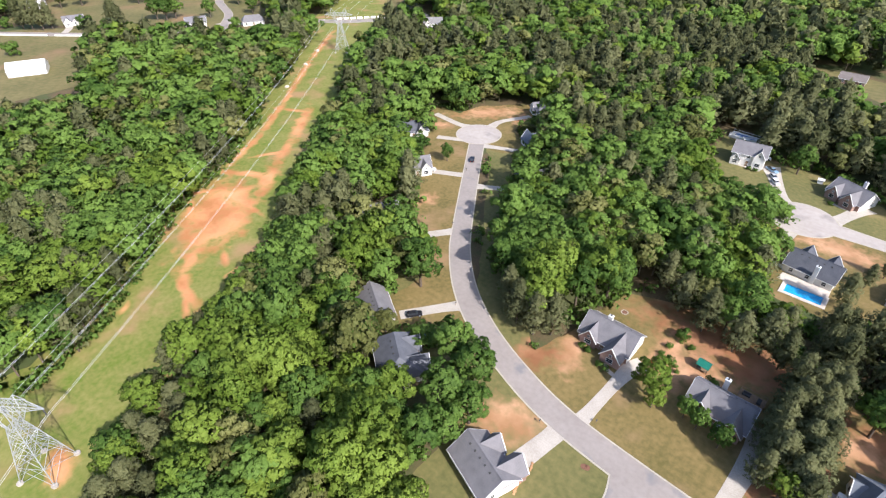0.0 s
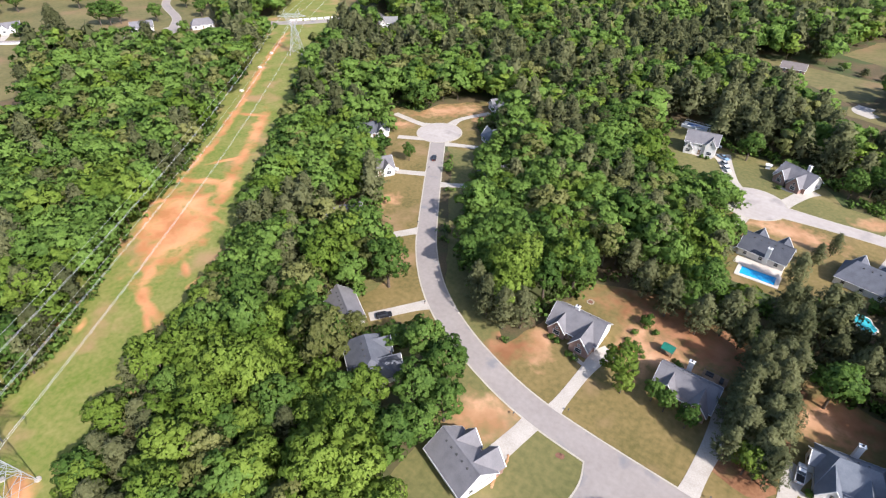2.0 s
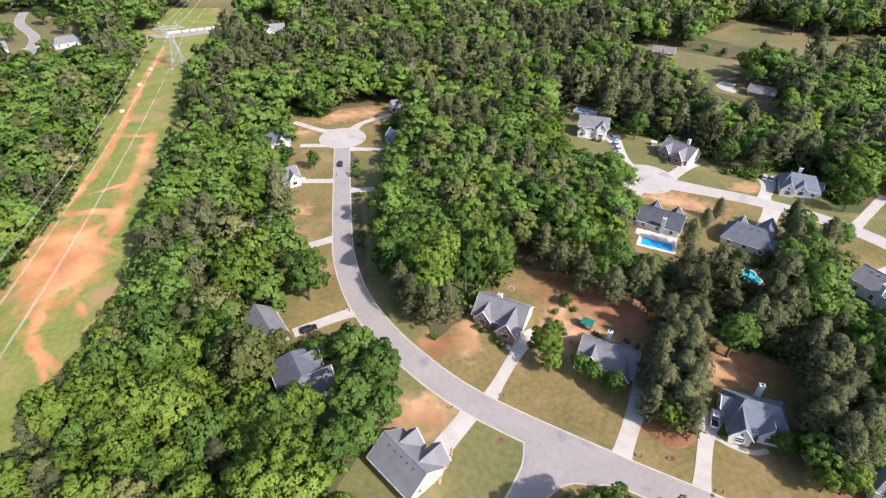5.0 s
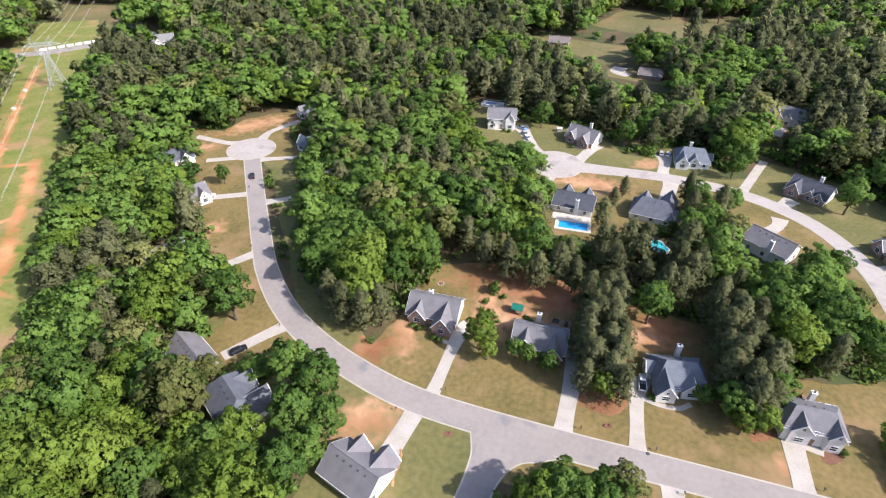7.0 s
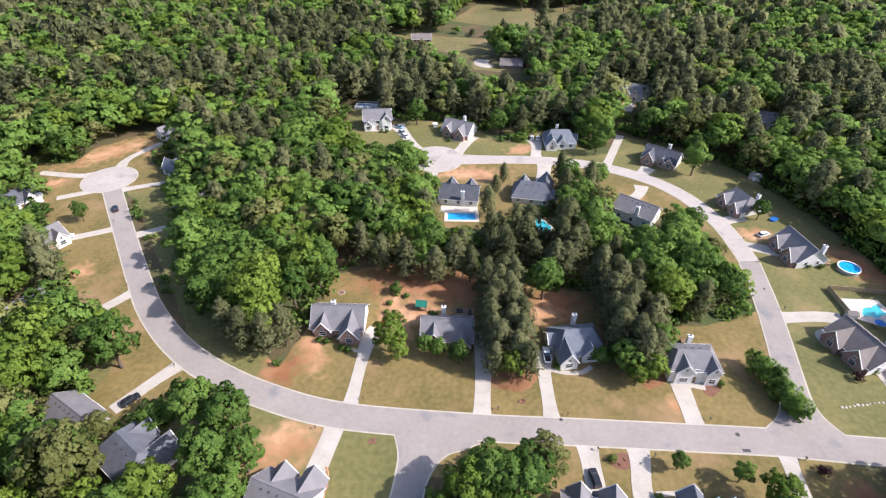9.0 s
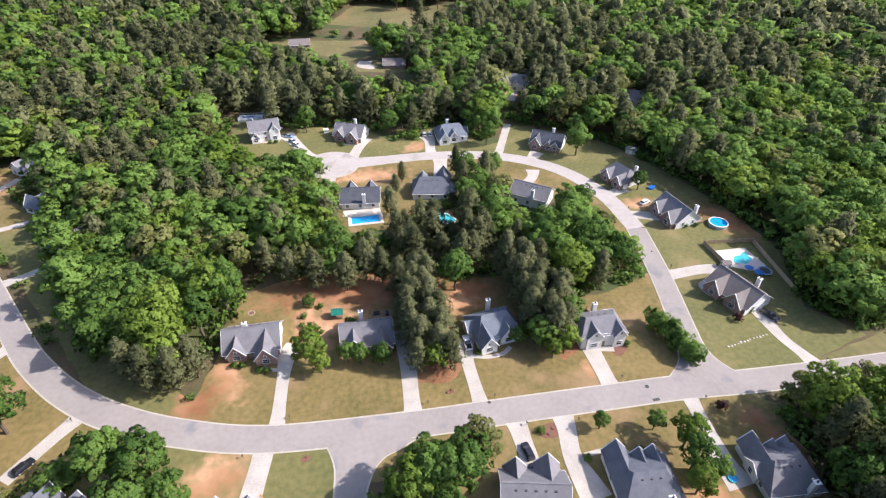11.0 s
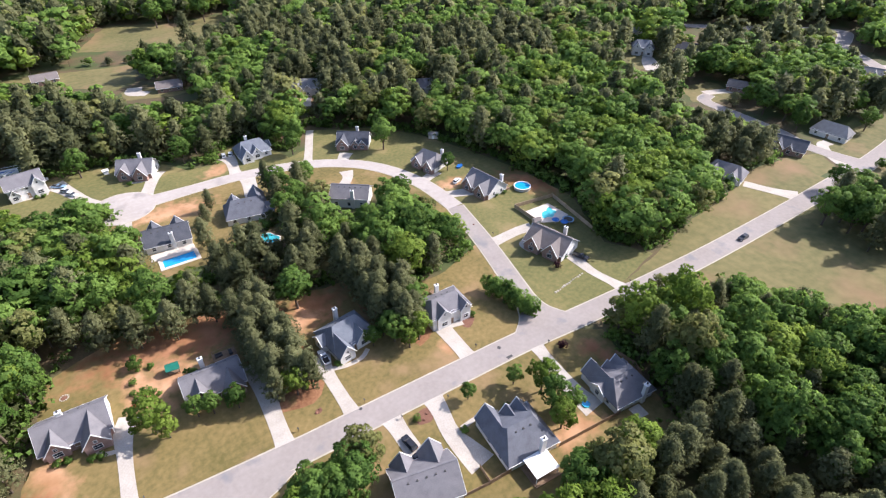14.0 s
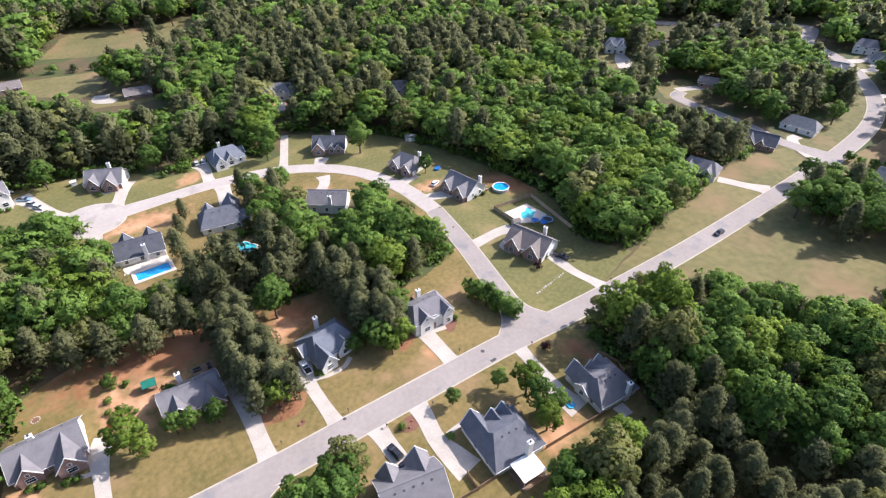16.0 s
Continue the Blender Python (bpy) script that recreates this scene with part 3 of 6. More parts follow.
for pts in (FAR_HIGH, FAR_BEND):
    # trees on the camera's side of the far roads are cleared to show them
    for x, y, w in smooth_line(pts, 8.0):
        for q in (0.97, 0.945):
            CLEAR.append(np.array(blob_ring(x * q, y * q, 6, 6, 0, 8, 0)))
for pts in (ROAD_A, ROAD_B, ROAD_C, FAR_WEST, FAR_SIDE, FAR_NORTH, FAR_EAST, FAR_HIGH, FAR_BEND):
    for x, y, w in smooth_line(pts, 6.0):
        CLEAR.append(np.array(blob_ring(x, y, max(w / 2 + 3.2, 6), max(w / 2 + 3.2, 6), 0, 8, 0)))


# ---------- houses ----------
def window(parent, x, y, z, w, h, rot=0.0, shutters=False):
    """A framed window on a wall whose outward normal is -y turned by rot."""
    c, s = math.cos(radians(rot)), math.sin(radians(rot))

    def place(pts):
        return [(x + u * c - v * s, y + u * s + v * c, z + q) for u, v, q in pts]

    def bx(u0, v0, q0, u1, v1, q1):
        b = Build().box(u0, v0, q0, u1, v1, q1)
        return place([tuple(v) for v in b.v]), b.f

    # one frame round the opening, with the pane and the sash bar set in it
    o, i = [(-w / 2 - 0.07, -0.08), (w / 2 + 0.07, -0.08), (w / 2 + 0.07, h + 0.08), (-w / 2 - 0.07, h + 0.08)], [(-w / 2, 0), (w / 2, 0), (w / 2, h), (-w / 2, h)]
    v = [(p, q, r) for q in (-0.09, 0.06) for ring in (o, i) for p, r in ring]
    f = []
    for k in range(4):
        n = (k + 1) % 4
        f += [(k, n, 4 + n, 4 + k), (8 + n, 8 + k, 12 + k, 12 + n), (k, 8 + k, 8 + n, n), (4 + n, 12 + n, 12 + k, 4 + k)]
    win = obj("window", place(v), f, "trim", parent)
    Build().add(*bx(-w / 2, -0.045, 0, w / 2, 0.05, h)).to("pane", "glass", win, "dark glass pane")
    Build().add(*bx(-w / 2 + 0.01, -0.075, h / 2 - 0.035, w / 2 - 0.01, -0.03, h / 2 + 0.035)).to("sash_bar", "trim", win)
    return win


def roof_gable(x0, x1, y0, y1, eave, slope, over=0.45, along="x", thick=0.22):
    """A two-sided roof over a rectangle, with its ridge along x or y."""
    b = Build()
    if along == "x":
        h = (y1 - y0) / 2
        top, low, m = eave + h * slope, eave - over * slope, (y0 + y1) / 2
        b.slab([(x0 - over, y0 - over, low), (x1 + over, y0 - over, low), (x1 + over, m, top), (x0 - over, m, top)], thick)
        b.slab([(x0 - over, m, top), (x1 + over, m, top), (x1 + over, y1 + over, low), (x0 - over, y1 + over, low)], thick)
    else:
        h = (x1 - x0) / 2
        top, low, m = eave + h * slope, eave - over * slope, (x0 + x1) / 2
        b.slab([(x0 - over, y0 - over, low), (m, y0 - over, top), (m, y1 + over, top), (x0 - over, y1 + over, low)], thick)
        b.slab([(m, y0 - over, top), (x1 + over, y0 - over, low), (x1 + over, y1 + over, low), (m, y1 + over, top)], thick)
    return b


def roof_hip(x0, x1, y0, y1, eave, slope, over=0.45, thick=0.22, gable_ends=0.45):
    b = Build()
    h = (y1 - y0) / 2 + over
    low, m = eave - over * slope, (y0 + y1) / 2
    top = low + h * slope
    xa, xb = x0 - over, x1 + over
    ra, rb = xa + h * (1 - gable_ends), xb - h * (1 - gable_ends)
    ya, yb = y0 - over, y1 + over
    b.slab([(xa, ya, low), (xb, ya, low), (rb, m, top), (ra, m, top)], thick)
    b.slab([(xb, yb, low), (xa, yb, low), (ra, m, top), (rb, m, top)], thick)
    b.slab([(xa, yb, low), (xa, ya, low), (ra, m, top)], thick)
    b.slab([(xb, ya, low), (xb, yb, low), (rb, m, top)], thick)
    return b


HOUSES = []


def house(x, y, rot, w, d, roof="grey", front="brick", body="siding", eave=3.0, slope=0.78, gables=(), chimney=None, hip=False, label="", garage=None,
          vents=True, gap=9.0, screened=False, storeys=1, detail=True, wings=()):
    """A house whose front faces -y before it is turned. gables: (x, width, how far it stands out, its own eave).
    wings: cross gables on the ends (side, y, width, how far out)."""
    HOUSES.append((x, y, max(w, d) / 2 + (gap - 5 if not screened else -0.5), screened))
    e = empty("house", x, y, rot)
    tagged(e, label, "house")
    x0, x1, y0, y1 = -w / 2, w / 2, -d / 2, d / 2
    ridge = eave + d / 2 * slope
    b = Build().box(x0, y0, -0.3, x1, y1, eave)
    if not hip:
        for xs in (x0, x1):
            q = 0.01 if xs > 0 else -0.01
            b.add([(xs - q, y0, eave), (xs - q, y1, eave), (xs - q, 0, ridge - 0.15), (xs - 9 * q, y0, eave), (xs - 9 * q, y1, eave), (xs - 9 * q, 0, ridge - 0.15)],
                  [(0, 1, 2), (5, 4, 3), (0, 3, 4, 1), (1, 4, 5, 2), (2, 5, 3, 0)])
    b.to("wall", body, e)
    Build().box(x0 + 0.02, y0 - 0.12, -0.3, x1 - 0.02, y0 + 0.02, eave - 0.05).to("front_wall", front, e)
    r = roof_hip(x0, x1, y0, y1, eave, slope) if hip else roof_gable(x0, x1, y0, y1, eave, slope)
    roof_ob = r.to("roof", "roof_" + roof, e)
    if not hip:
        rr = Build().box(x0 - 0.5, -0.16, ridge + 0.0, x1 + 0.5, 0.16, ridge + 0.07)
        rr.to("ridge_cap", "roof_" + roof, roof_ob)
        for sx, nm in ((x0 - 0.47, -1), (x1 + 0.47, 1)):
            rk = Build()
            for ya in (y0 - 0.5, y1 + 0.5):
                rk.strut((sx, ya, eave - 0.5 * slope - 0.1), (sx, 0, ridge - 0.08), 0.08)
            rk.to("rake_board", "trim", e)
    # fascia and gutters along the eaves
    for yy, s in ((y0 - 0.5, -1), (y1 + 0.5, 1)):
        Build().box(x0 - 0.46, yy - 0.07, eave - 0.45 * slope - 0.24, x1 + 0.46, yy + 0.06, eave - 0.45 * slope - 0.06).to("gutter", "trim", e)
    for gx, gw, out, ge in gables:
        ya = y0 - out
        gs = max(slope + 0.1, min(1.3, (ridge - 0.45 - ge) / (gw / 2)))
        gr = ge + gw / 2 * gs
        g = Build().box(gx - gw / 2, ya, -0.3, gx + gw / 2, y0 + 1.0, ge)
        g.add([(gx - gw / 2, ya, ge), (gx + gw / 2, ya, ge), (gx, ya, gr - 0.12), (gx - gw / 2, ya + 0.2, ge), (gx + gw / 2, ya + 0.2, ge), (gx, ya + 0.2, gr - 0.12)],
              [(0, 1, 2), (5, 4, 3), (0, 3, 4, 1), (1, 4, 5, 2), (2, 5, 3, 0)])
        bay = g.to("gable_bay", front, e)
        back = min(d / 2 - 0.2, (gr - eave) / slope + y0)
        roof_gable(gx - gw / 2, gx + gw / 2, ya, max(back, y0 + 1.2), ge, gs, 0.35, "y").to("gable_roof", "roof_" + roof, e)
        if detail:
            tr = Build()
            for sx in (-1, 1):
                tr.strut((gx + sx * (gw / 2 + 0.35), ya - 0.38, ge - 0.35 * gs - 0.02), (gx, ya - 0.38, gr + 0.02), 0.13)
            tr.to("bargeboard", "trim", bay)
            window(bay, gx, ya, 1.0, min(1.8, gw * 0.45), 1.4)
            if gr - ge > 1.6:
                window(bay, gx, ya, ge + 0.2, 0.7, 0.8)
    for side, wy, ww, out in wings:
        xs = side * (w / 2)
        top = eave + ww / 2 * slope
        g = Build().box(min(xs - side, xs + side * out), wy - ww / 2, -0.3, max(xs - side, xs + side * out), wy + ww / 2, eave)
        xe = xs + side * out
        g.add([(xe, wy - ww / 2, eave), (xe, wy + ww / 2, eave), (xe, wy, top - 0.12), (xe - side * 0.2, wy - ww / 2, eave), (xe - side * 0.2, wy + ww / 2, eave), (xe - side * 0.2, wy, top - 0.12)],
              [(0, 1, 2), (5, 4, 3), (0, 3, 4, 1), (1, 4, 5, 2), (2, 5, 3, 0)])
        wing = g.to("wing", body, e)
        inner_x = xs - side * ww * 0.5
        roof_gable(min(inner_x, xe), max(inner_x, xe), wy - ww / 2, wy + ww / 2, eave, slope + 0.04, 0.35).to("wing_roof", "roof_" + roof, e)
        tr = Build()
        for sy in (-1, 1):
            tr.strut((xe + side * 0.36, wy + sy * (ww / 2 + 0.35), eave - 0.35 * slope), (xe + side * 0.36, wy, top + 0.04), 0.12)
        tr.to("bargeboard", "trim", wing)
        window(wing, xe, wy, 1.0, 1.2, 1.4, 90 * side)
    if detail:
        n = max(2, int(w / 4))
        for k in range(n):
            wx = x0 + (k + 0.5) * w / n
            if not any(abs(wx - g[0]) < g[1] / 2 + 0.6 for g in gables):
                window(e, wx, y0 - 0.12, 1.0, 1.1, 1.4)
            window(e, -wx, y1, 1.0, 1.1, 1.4, 180)
            if storeys > 1:
                window(e, wx, y0 - 0.12, 3.7, 1.1, 1.3)
                window(e, -wx, y1, 3.7, 1.1, 1.3, 180)
        for sx, ro in ((x0, -90), (x1, 90)):
            window(e, sx, d * 0.2, 1.0, 1.0, 1.3, ro)
            window(e, sx, -d * 0.2, 1.0, 1.0, 1.3, ro)
        fd = Build().box(-0.55, y0 - 0.2, 0.05, 0.55, y0 - 0.1, 2.15)
        fd.to("door", "wood", e, "dark panelled front door")
    if garage:
        side, gy = garage
        xs = x1 if side > 0 else x0
        gd = Build().box(min(xs, xs + side * 0.08), gy - 2.4, 0.0, max(xs, xs + side * 0.08), gy + 2.4, 2.2)
        g_ob = gd.to("garage_door", "trim", e, "white panelled garage door")
        for zz in (0.55, 1.1, 1.65):
            Build().box(xs + side * 0.07, gy - 2.35, zz, xs + side * 0.1, gy + 2.35, zz + 0.05).to("panel_joint", "concrete", g_ob)
    if chimney:
        cx, cy, cz = chimney
        c = Build().box(cx - 0.6, cy - 0.45, 0 if abs(cy) > d / 2 - 0.6 else eave - 0.5, cx + 0.6, cy + 0.45, cz)
        c_ob = c.to("chimney", body, e)
        Build().box(cx - 0.7, cy - 0.55, cz, cx + 0.7, cy + 0.55, cz + 0.15).to("cap", "trim", c_ob)
        Build().strut((cx, cy, cz + 0.1), (cx, cy, cz + 0.65), 0.22, 8).to("flue", "iron", c_ob)
    if vents and detail:
        for vx in (-0.3, -0.15, 0.0, 0.15, 0.3):
            yy = d * 0.11
            zz = eave + (d / 2 - yy) * slope
            if not hip or abs(vx) < 0.2:
                Build().box(vx * w - 0.2, yy - 0.2, zz - 0.3, vx * w + 0.2, yy + 0.2, zz + 0.14).to("roof_vent", "iron", e)
    return e


G2 = lambda w: ((-w * 0.28, w * 0.28, 0.9, 2.9), (w * 0.26, w * 0.36, 2.2, 2.9))
house(-30.2, 109.6, -3, 14.4, 10.0, "grey", gables=((-3.9, 4.6, 1.0, 2.9), (3.9, 5.4, 3.4, 2.9)), chimney=(-1.6, 0.9, 7.5), garage=(1, -1.5), label="grey-roofed house with brick gables and white siding")
house(0.4, 104.4, -3, 13.8, 9.4, "grey", gables=((-3.6, 5.0, 0.8, 2.9), (4.0, 4.8, 1.8, 2.9)), chimney=(-1.2, 4.9, 6.3), garage=(1, 1.0), label="grey-roofed brick house behind three round trees")
house(35.6, 99.8, 6, 12.8, 10.4, "blue", front="siding", hip=True, gables=((-4.2, 4.6, 2.6, 3.0), (2.2, 4.4, 0.8, 3.0)), chimney=(0.6, 5.4, 7.0), wings=((-1, 1.4, 4.4, 1.3),), label="blue-grey hipped house with pale siding")
house(63.6, 91.6, -3, 12.6, 8.8, "grey", front="siding", hip=True, slope=0.6, gables=((-2.8, 4.4, 0.7, 4.8), (4.3, 3.2, 1.0, 4.8)), chimney=(0.6, 4.8, 7.5), eave=4.9, storeys=2, label="grey hipped house with white siding and garage")
house(53.2, 47.2, 173, 13.2, 11.8, "slate", front="siding", slope=0.68, gables=((4.1, 5.0, 2.2, 3.1), (-0.8, 3.0, 0.6, 3.1), (-4.0, 3.4, 0.8, 3.1)), hip=True, chimney=(-1.8, 6.4, 7.6), label="large slate-grey house with a white chimney")
house(83.9, 43.0, 173, 12.0, 10.6, "grey", front="siding", slope=0.66, gables=((3.6, 4.8, 2.2, 3.1), (-0.8, 2.6, 0.6, 3.1), (-3.8, 3.0, 0.9, 3.1)), hip=True, chimney=(-2.4, 5.5, 6.6), wings=((1, -1.2, 4.6, 0.5),), label="grey-roofed house with white siding beside the woods")
house(29.0, 50.0, 165, 13.6, 10.4, "grey", gables=((-3.4, 5.2, 1.8, 3.0), (3.6, 4.8, 0.8, 3.0)), label="grey-roofed house at the end of a drive")
house(-34.5, 55.8, 158, 13.0, 9.6, "grey", gables=((-3.6, 5.2, 2.2, 3.0), (2.8, 5.0, 0.8, 3.0)), garage=(-1, -1.0), label="grey-roofed house with white gable wall")
house(113.2, 97.2, -76, 14.6, 11.0, "brown", gables=((-3.6, 5.4, 1.6, 2.9), (3.6, 5.6, 1.4, 2.9)), slope=0.7, garage=(1, 1.2), chimney=(2.2, 5.2, 6.4), label="brown-roofed brick house beside a walled pool")
house(119.2, 140.6, -82, 13.6, 10.6, "grey", gables=((-4.0, 5.0, 1.0, 2.9), (3.4, 5.4, 1.8, 2.9)), chimney=(4.6, 4.6, 6.6), garage=(-1, -2.0), label="grey-roofed house with white gable beside a round pool")
house(112.8, 170.3, -72, 12.4, 10.0, "grey", hip=True, gables=((-2.6, 4.6, 1.2, 2.9), (3.8, 4.6, 1.8, 2.9)), chimney=(3.0, 4.8, 6.2), label="grey hipped house on the curve of the street")
house(95.4, 206.6, -38, 14.0, 9.6, "dark", gables=((-4.2, 5.2, 2.0, 2.9), (1.4, 3.2, 0.6, 2.9), (4.6, 3.4, 0.6, 2.9)), chimney=(1.0, 4.6, 6.8), label="dark-roofed brick house with a front garage")
house(54.0, 225.0, -2, 13.6, 10.4, "blue", front="siding", hip=True, gables=((-4.2, 4.8, 2.6, 2.9), (0.4, 4.2, 1.0, 2.9)), wings=((1, 0.6, 4.6, 1.0),), chimney=(-0.6, 5.2, 6.8), label="blue-grey hipped house under the woods")
house(8.6, 235.6, -28, 13.6, 10.0, "grey", gables=((-3.6, 4.8, 1.2, 2.9), (3.0, 5.2, 2.2, 2.9)), chimney=(0.4, 4.8, 7.0), garage=(1, -0.5), label="grey-roofed brick house by the turning circle")
house(-30.8, 244.6, 6, 13.0, 9.6, "grey", front="siding", eave=5.4, storeys=2, slope=0.7, gables=((4.0, 4.2, 0.8, 5.2), (-4.6, 3.6, 1.2, 3.0)), label="white two-storey house with a grey roof")
house(6.6, 176.6, 171, 14.4, 9.4, "dark", eave=3.2, gables=((-3.8, 5.0, 1.4, 3.1), (3.8, 5.0, 1.4, 3.1)), chimney=(-1.6, 4.9, 6.6), label="dark-roofed white house beside the blue pool")
house(35.0, 178.0, 168, 15.0, 10.8, "slate", gables=((-4.6, 5.6, 4.2, 3.0), (3.8, 4.6, 1.4, 3.0)), hip=True, wings=((-1, 1.6, 5.0, 2.0),), label="slate-roofed brick house in the trees")
house(71.4, 163.6, 140, 14.2, 9.6, "grey", front="siding", eave=4.4, slope=0.66, chimney=(-1.6, 4.9, 7.6), label="white house with a grey roof and rear deck")
house(-88.7, 76.9, 148, 12.0, 8.6, "grey", gap=4.6, label="pale grey roof half hidden by oaks")
house(-70.0, 66.4, 143, 14.6, 11.0, "slate", hip=True, wings=((-1, 0.8, 4.8, 1.6),), gables=((-3.8, 5.0, 1.8, 3.0), (3.2, 4.8, 0.8, 3.0)), gap=6.5, label="shaded grey-roofed house among oaks")
house(-122.6, 113.4, 55, 12.5, 8.4, "grey", screened=True, label="grey roof among dark pines")
house(-136.4, 147.6, 56, 12.2, 9.0, "grey", front="siding", gables=((3.4, 4.6, 1.2, 2.9),), screened=True, label="grey-roofed house with a white end wall")
house(-161.6, 173.4, 55, 14.0, 9.0, "dark", front="siding", gap=5.0, label="dark-roofed house behind trees", gables=((3.4, 4.6, 1.2, 2.9),))
house(-125.4, 233.6, -130, 12.4, 9.0, "grey", front="siding", screened=True, label="grey-roofed white house above the turning circle", gables=((-3.4, 4.6, 1.2, 2.9),))
house(-109.2, 200.0, -122, 11.6, 9.0, "blue", hip=True, screened=True, label="blue-grey hipped roof in the trees", gables=((2.4, 4.6, 1.2, 2.9),))
house(-92.4, 170.6, -122, 12.4, 9.0, "grey", hip=True, screened=True, label="pale grey roof under the trees", gables=((-2.4, 4.6, 1.2, 2.9),))
house(-31.6, 189.6, 160, 12.0, 8.6, "pale", screened=True, label="pale roof deep in the trees")
house(-269.0, 316.0, 40, 13.4, 9.0, "pale", front="siding", eave=5.2, storeys=2, label="far white two-storey house", gables=((-3.4, 4.6, 1.2, 5.0),))
house(-190.0, 206.0, 60, 11.0, 8.0, "grey", screened=True, label="roof glimpsed among the trees")
FAR = [(314, 216, -50, "blue", 5.2), (304, 141, -68, "brown", 3.0), (284, 83, -86, "pale", 3.0), (252, 87, -74, "dark", 3.0), (207, 90, -76, "grey", 3.0), (383, 109, -72, "pale", 3.0),
       (440, 111, -72, "grey", 5.2), (258, 34, 96, "pale", 3.0), (345, 247, -54, "pale", 3.0), (-12, 383, 0, "brown", 3.0), (44, 330, -10, "brown", 2.8), (105, 279, -30, "pale", 4.6),
       (160, 246, -32, "grey", 3.0), (-413, 211, 60, "grey", 3.2), (-384, 241, 60, "grey", 3.2), (-489, 155, 70, "grey", 3.0), (-568, 157, 70, "pale", 5.2), (338, 200, -58, "dark", 3.0), (426, 96, -72, "pale", 3.0)]
SHAPES = (((-3.8, 5.0, 1.2, -0.1), (3.8, 4.6, 1.6, -0.1)), ((3.6, 5.4, 1.8, -0.1),), (), ((-4.0, 5.2, 2.0, -0.1), (0.8, 3.2, 0.6, -0.1)))
for k, (x, y, rot, roof, eave) in enumerate(FAR):
    plain = roof == "brown"
    house(x, y, rot, 13.0 if plain else 13.5 + k % 3, 9.0 if plain else 9.5, roof, front="brick" if roof in ("brown", "dark") else "siding", eave=eave, slope=0.55 if plain else 0.75,
          gables=() if plain else [(gx, gw, out, eave + de) for gx, gw, out, de in SHAPES[k % 4]], hip=k % 2 == 0 and not plain,
          label="far house with a " + roof + " shingle roof among trees", storeys=2 if eave > 5 else 1, gap=6.0)


# ---------- trees ----------
def leaf_cloud(rng, centres, radii, per, size, flat=0.8, away=None, slim=0.86, deep=0.7):
    """Small leaf triangles over the skins of round clumps: place and outward direction.
    away gives each clump the outward direction of the bough that carries it."""
    n = len(centres)
    k = np.repeat(np.arange(n), per)
    d = rng.normal(size=(len(k), 3))
    d[:, 2] += 0.35
    if away is not None:
        d += 0.8 * away[k]
    d /= np.linalg.norm(d, axis=1)[:, None]
    r = radii[k] * rng.uniform(deep, 1.1, len(k))
    c = centres[k] + d * r[:, None] * np.array([1, 1, flat])
    nrm = d + rng.normal(scale=0.42, size=d.shape)
    nrm /= np.linalg.norm(nrm, axis=1)[:, None]
    u = np.cross(nrm, rng.normal(size=d.shape))
    u /= np.linalg.norm(u, axis=1)[:, None] + 1e-9
    w = np.cross(nrm, u)
    s = size * rng.uniform(0.6, 1.35, len(k))[:, None]
    pts = np.stack([c + u * s, c + (-0.5 * u + slim * w) * s, c + (-0.5 * u - slim * w) * s], 1)
    soft = d * 0.7 + nrm * 0.3
    if away is not None:
        soft = soft * 0.6 + 0.6 * away[k]
    soft /= np.linalg.norm(soft, axis=1)[:, None]
    return np.concatenate([pts, np.repeat(soft[:, None], 3, 1)], 2).reshape(-1, 6)


def inner(rng, hearts, per, size):
    """Larger leaves inside the crown, which close the gaps between its clumps."""
    out = []
    for x, y, z, wide, high in hearts:
        P = leaf_cloud(rng, np.zeros((1, 3)), np.ones(1), per, size * 1.6 / wide, 1.0)
        P = P * np.array([wide, wide, high, 1, 1, 1]) + np.array([x, y, z, 0, 0, 0])
        out.append(P)
    return np.concatenate(out)


def on_dome(rng, n, low, jitter=0.16):
    """Directions spread evenly over a dome that reaches down to the height low."""
    i = np.arange(n) + 0.5
    z = 1 - (1 - low) * i / n
    a = i * 2.39996 + rng.uniform(0, 6.28)
    q = np.sqrt(np.clip(1 - z * z, 0, 1))
    d = np.stack([q * np.cos(a), q * np.sin(a), z], 1) + rng.normal(scale=jitter, size=(n, 3))
    return d / np.linalg.norm(d, axis=1)[:, None]


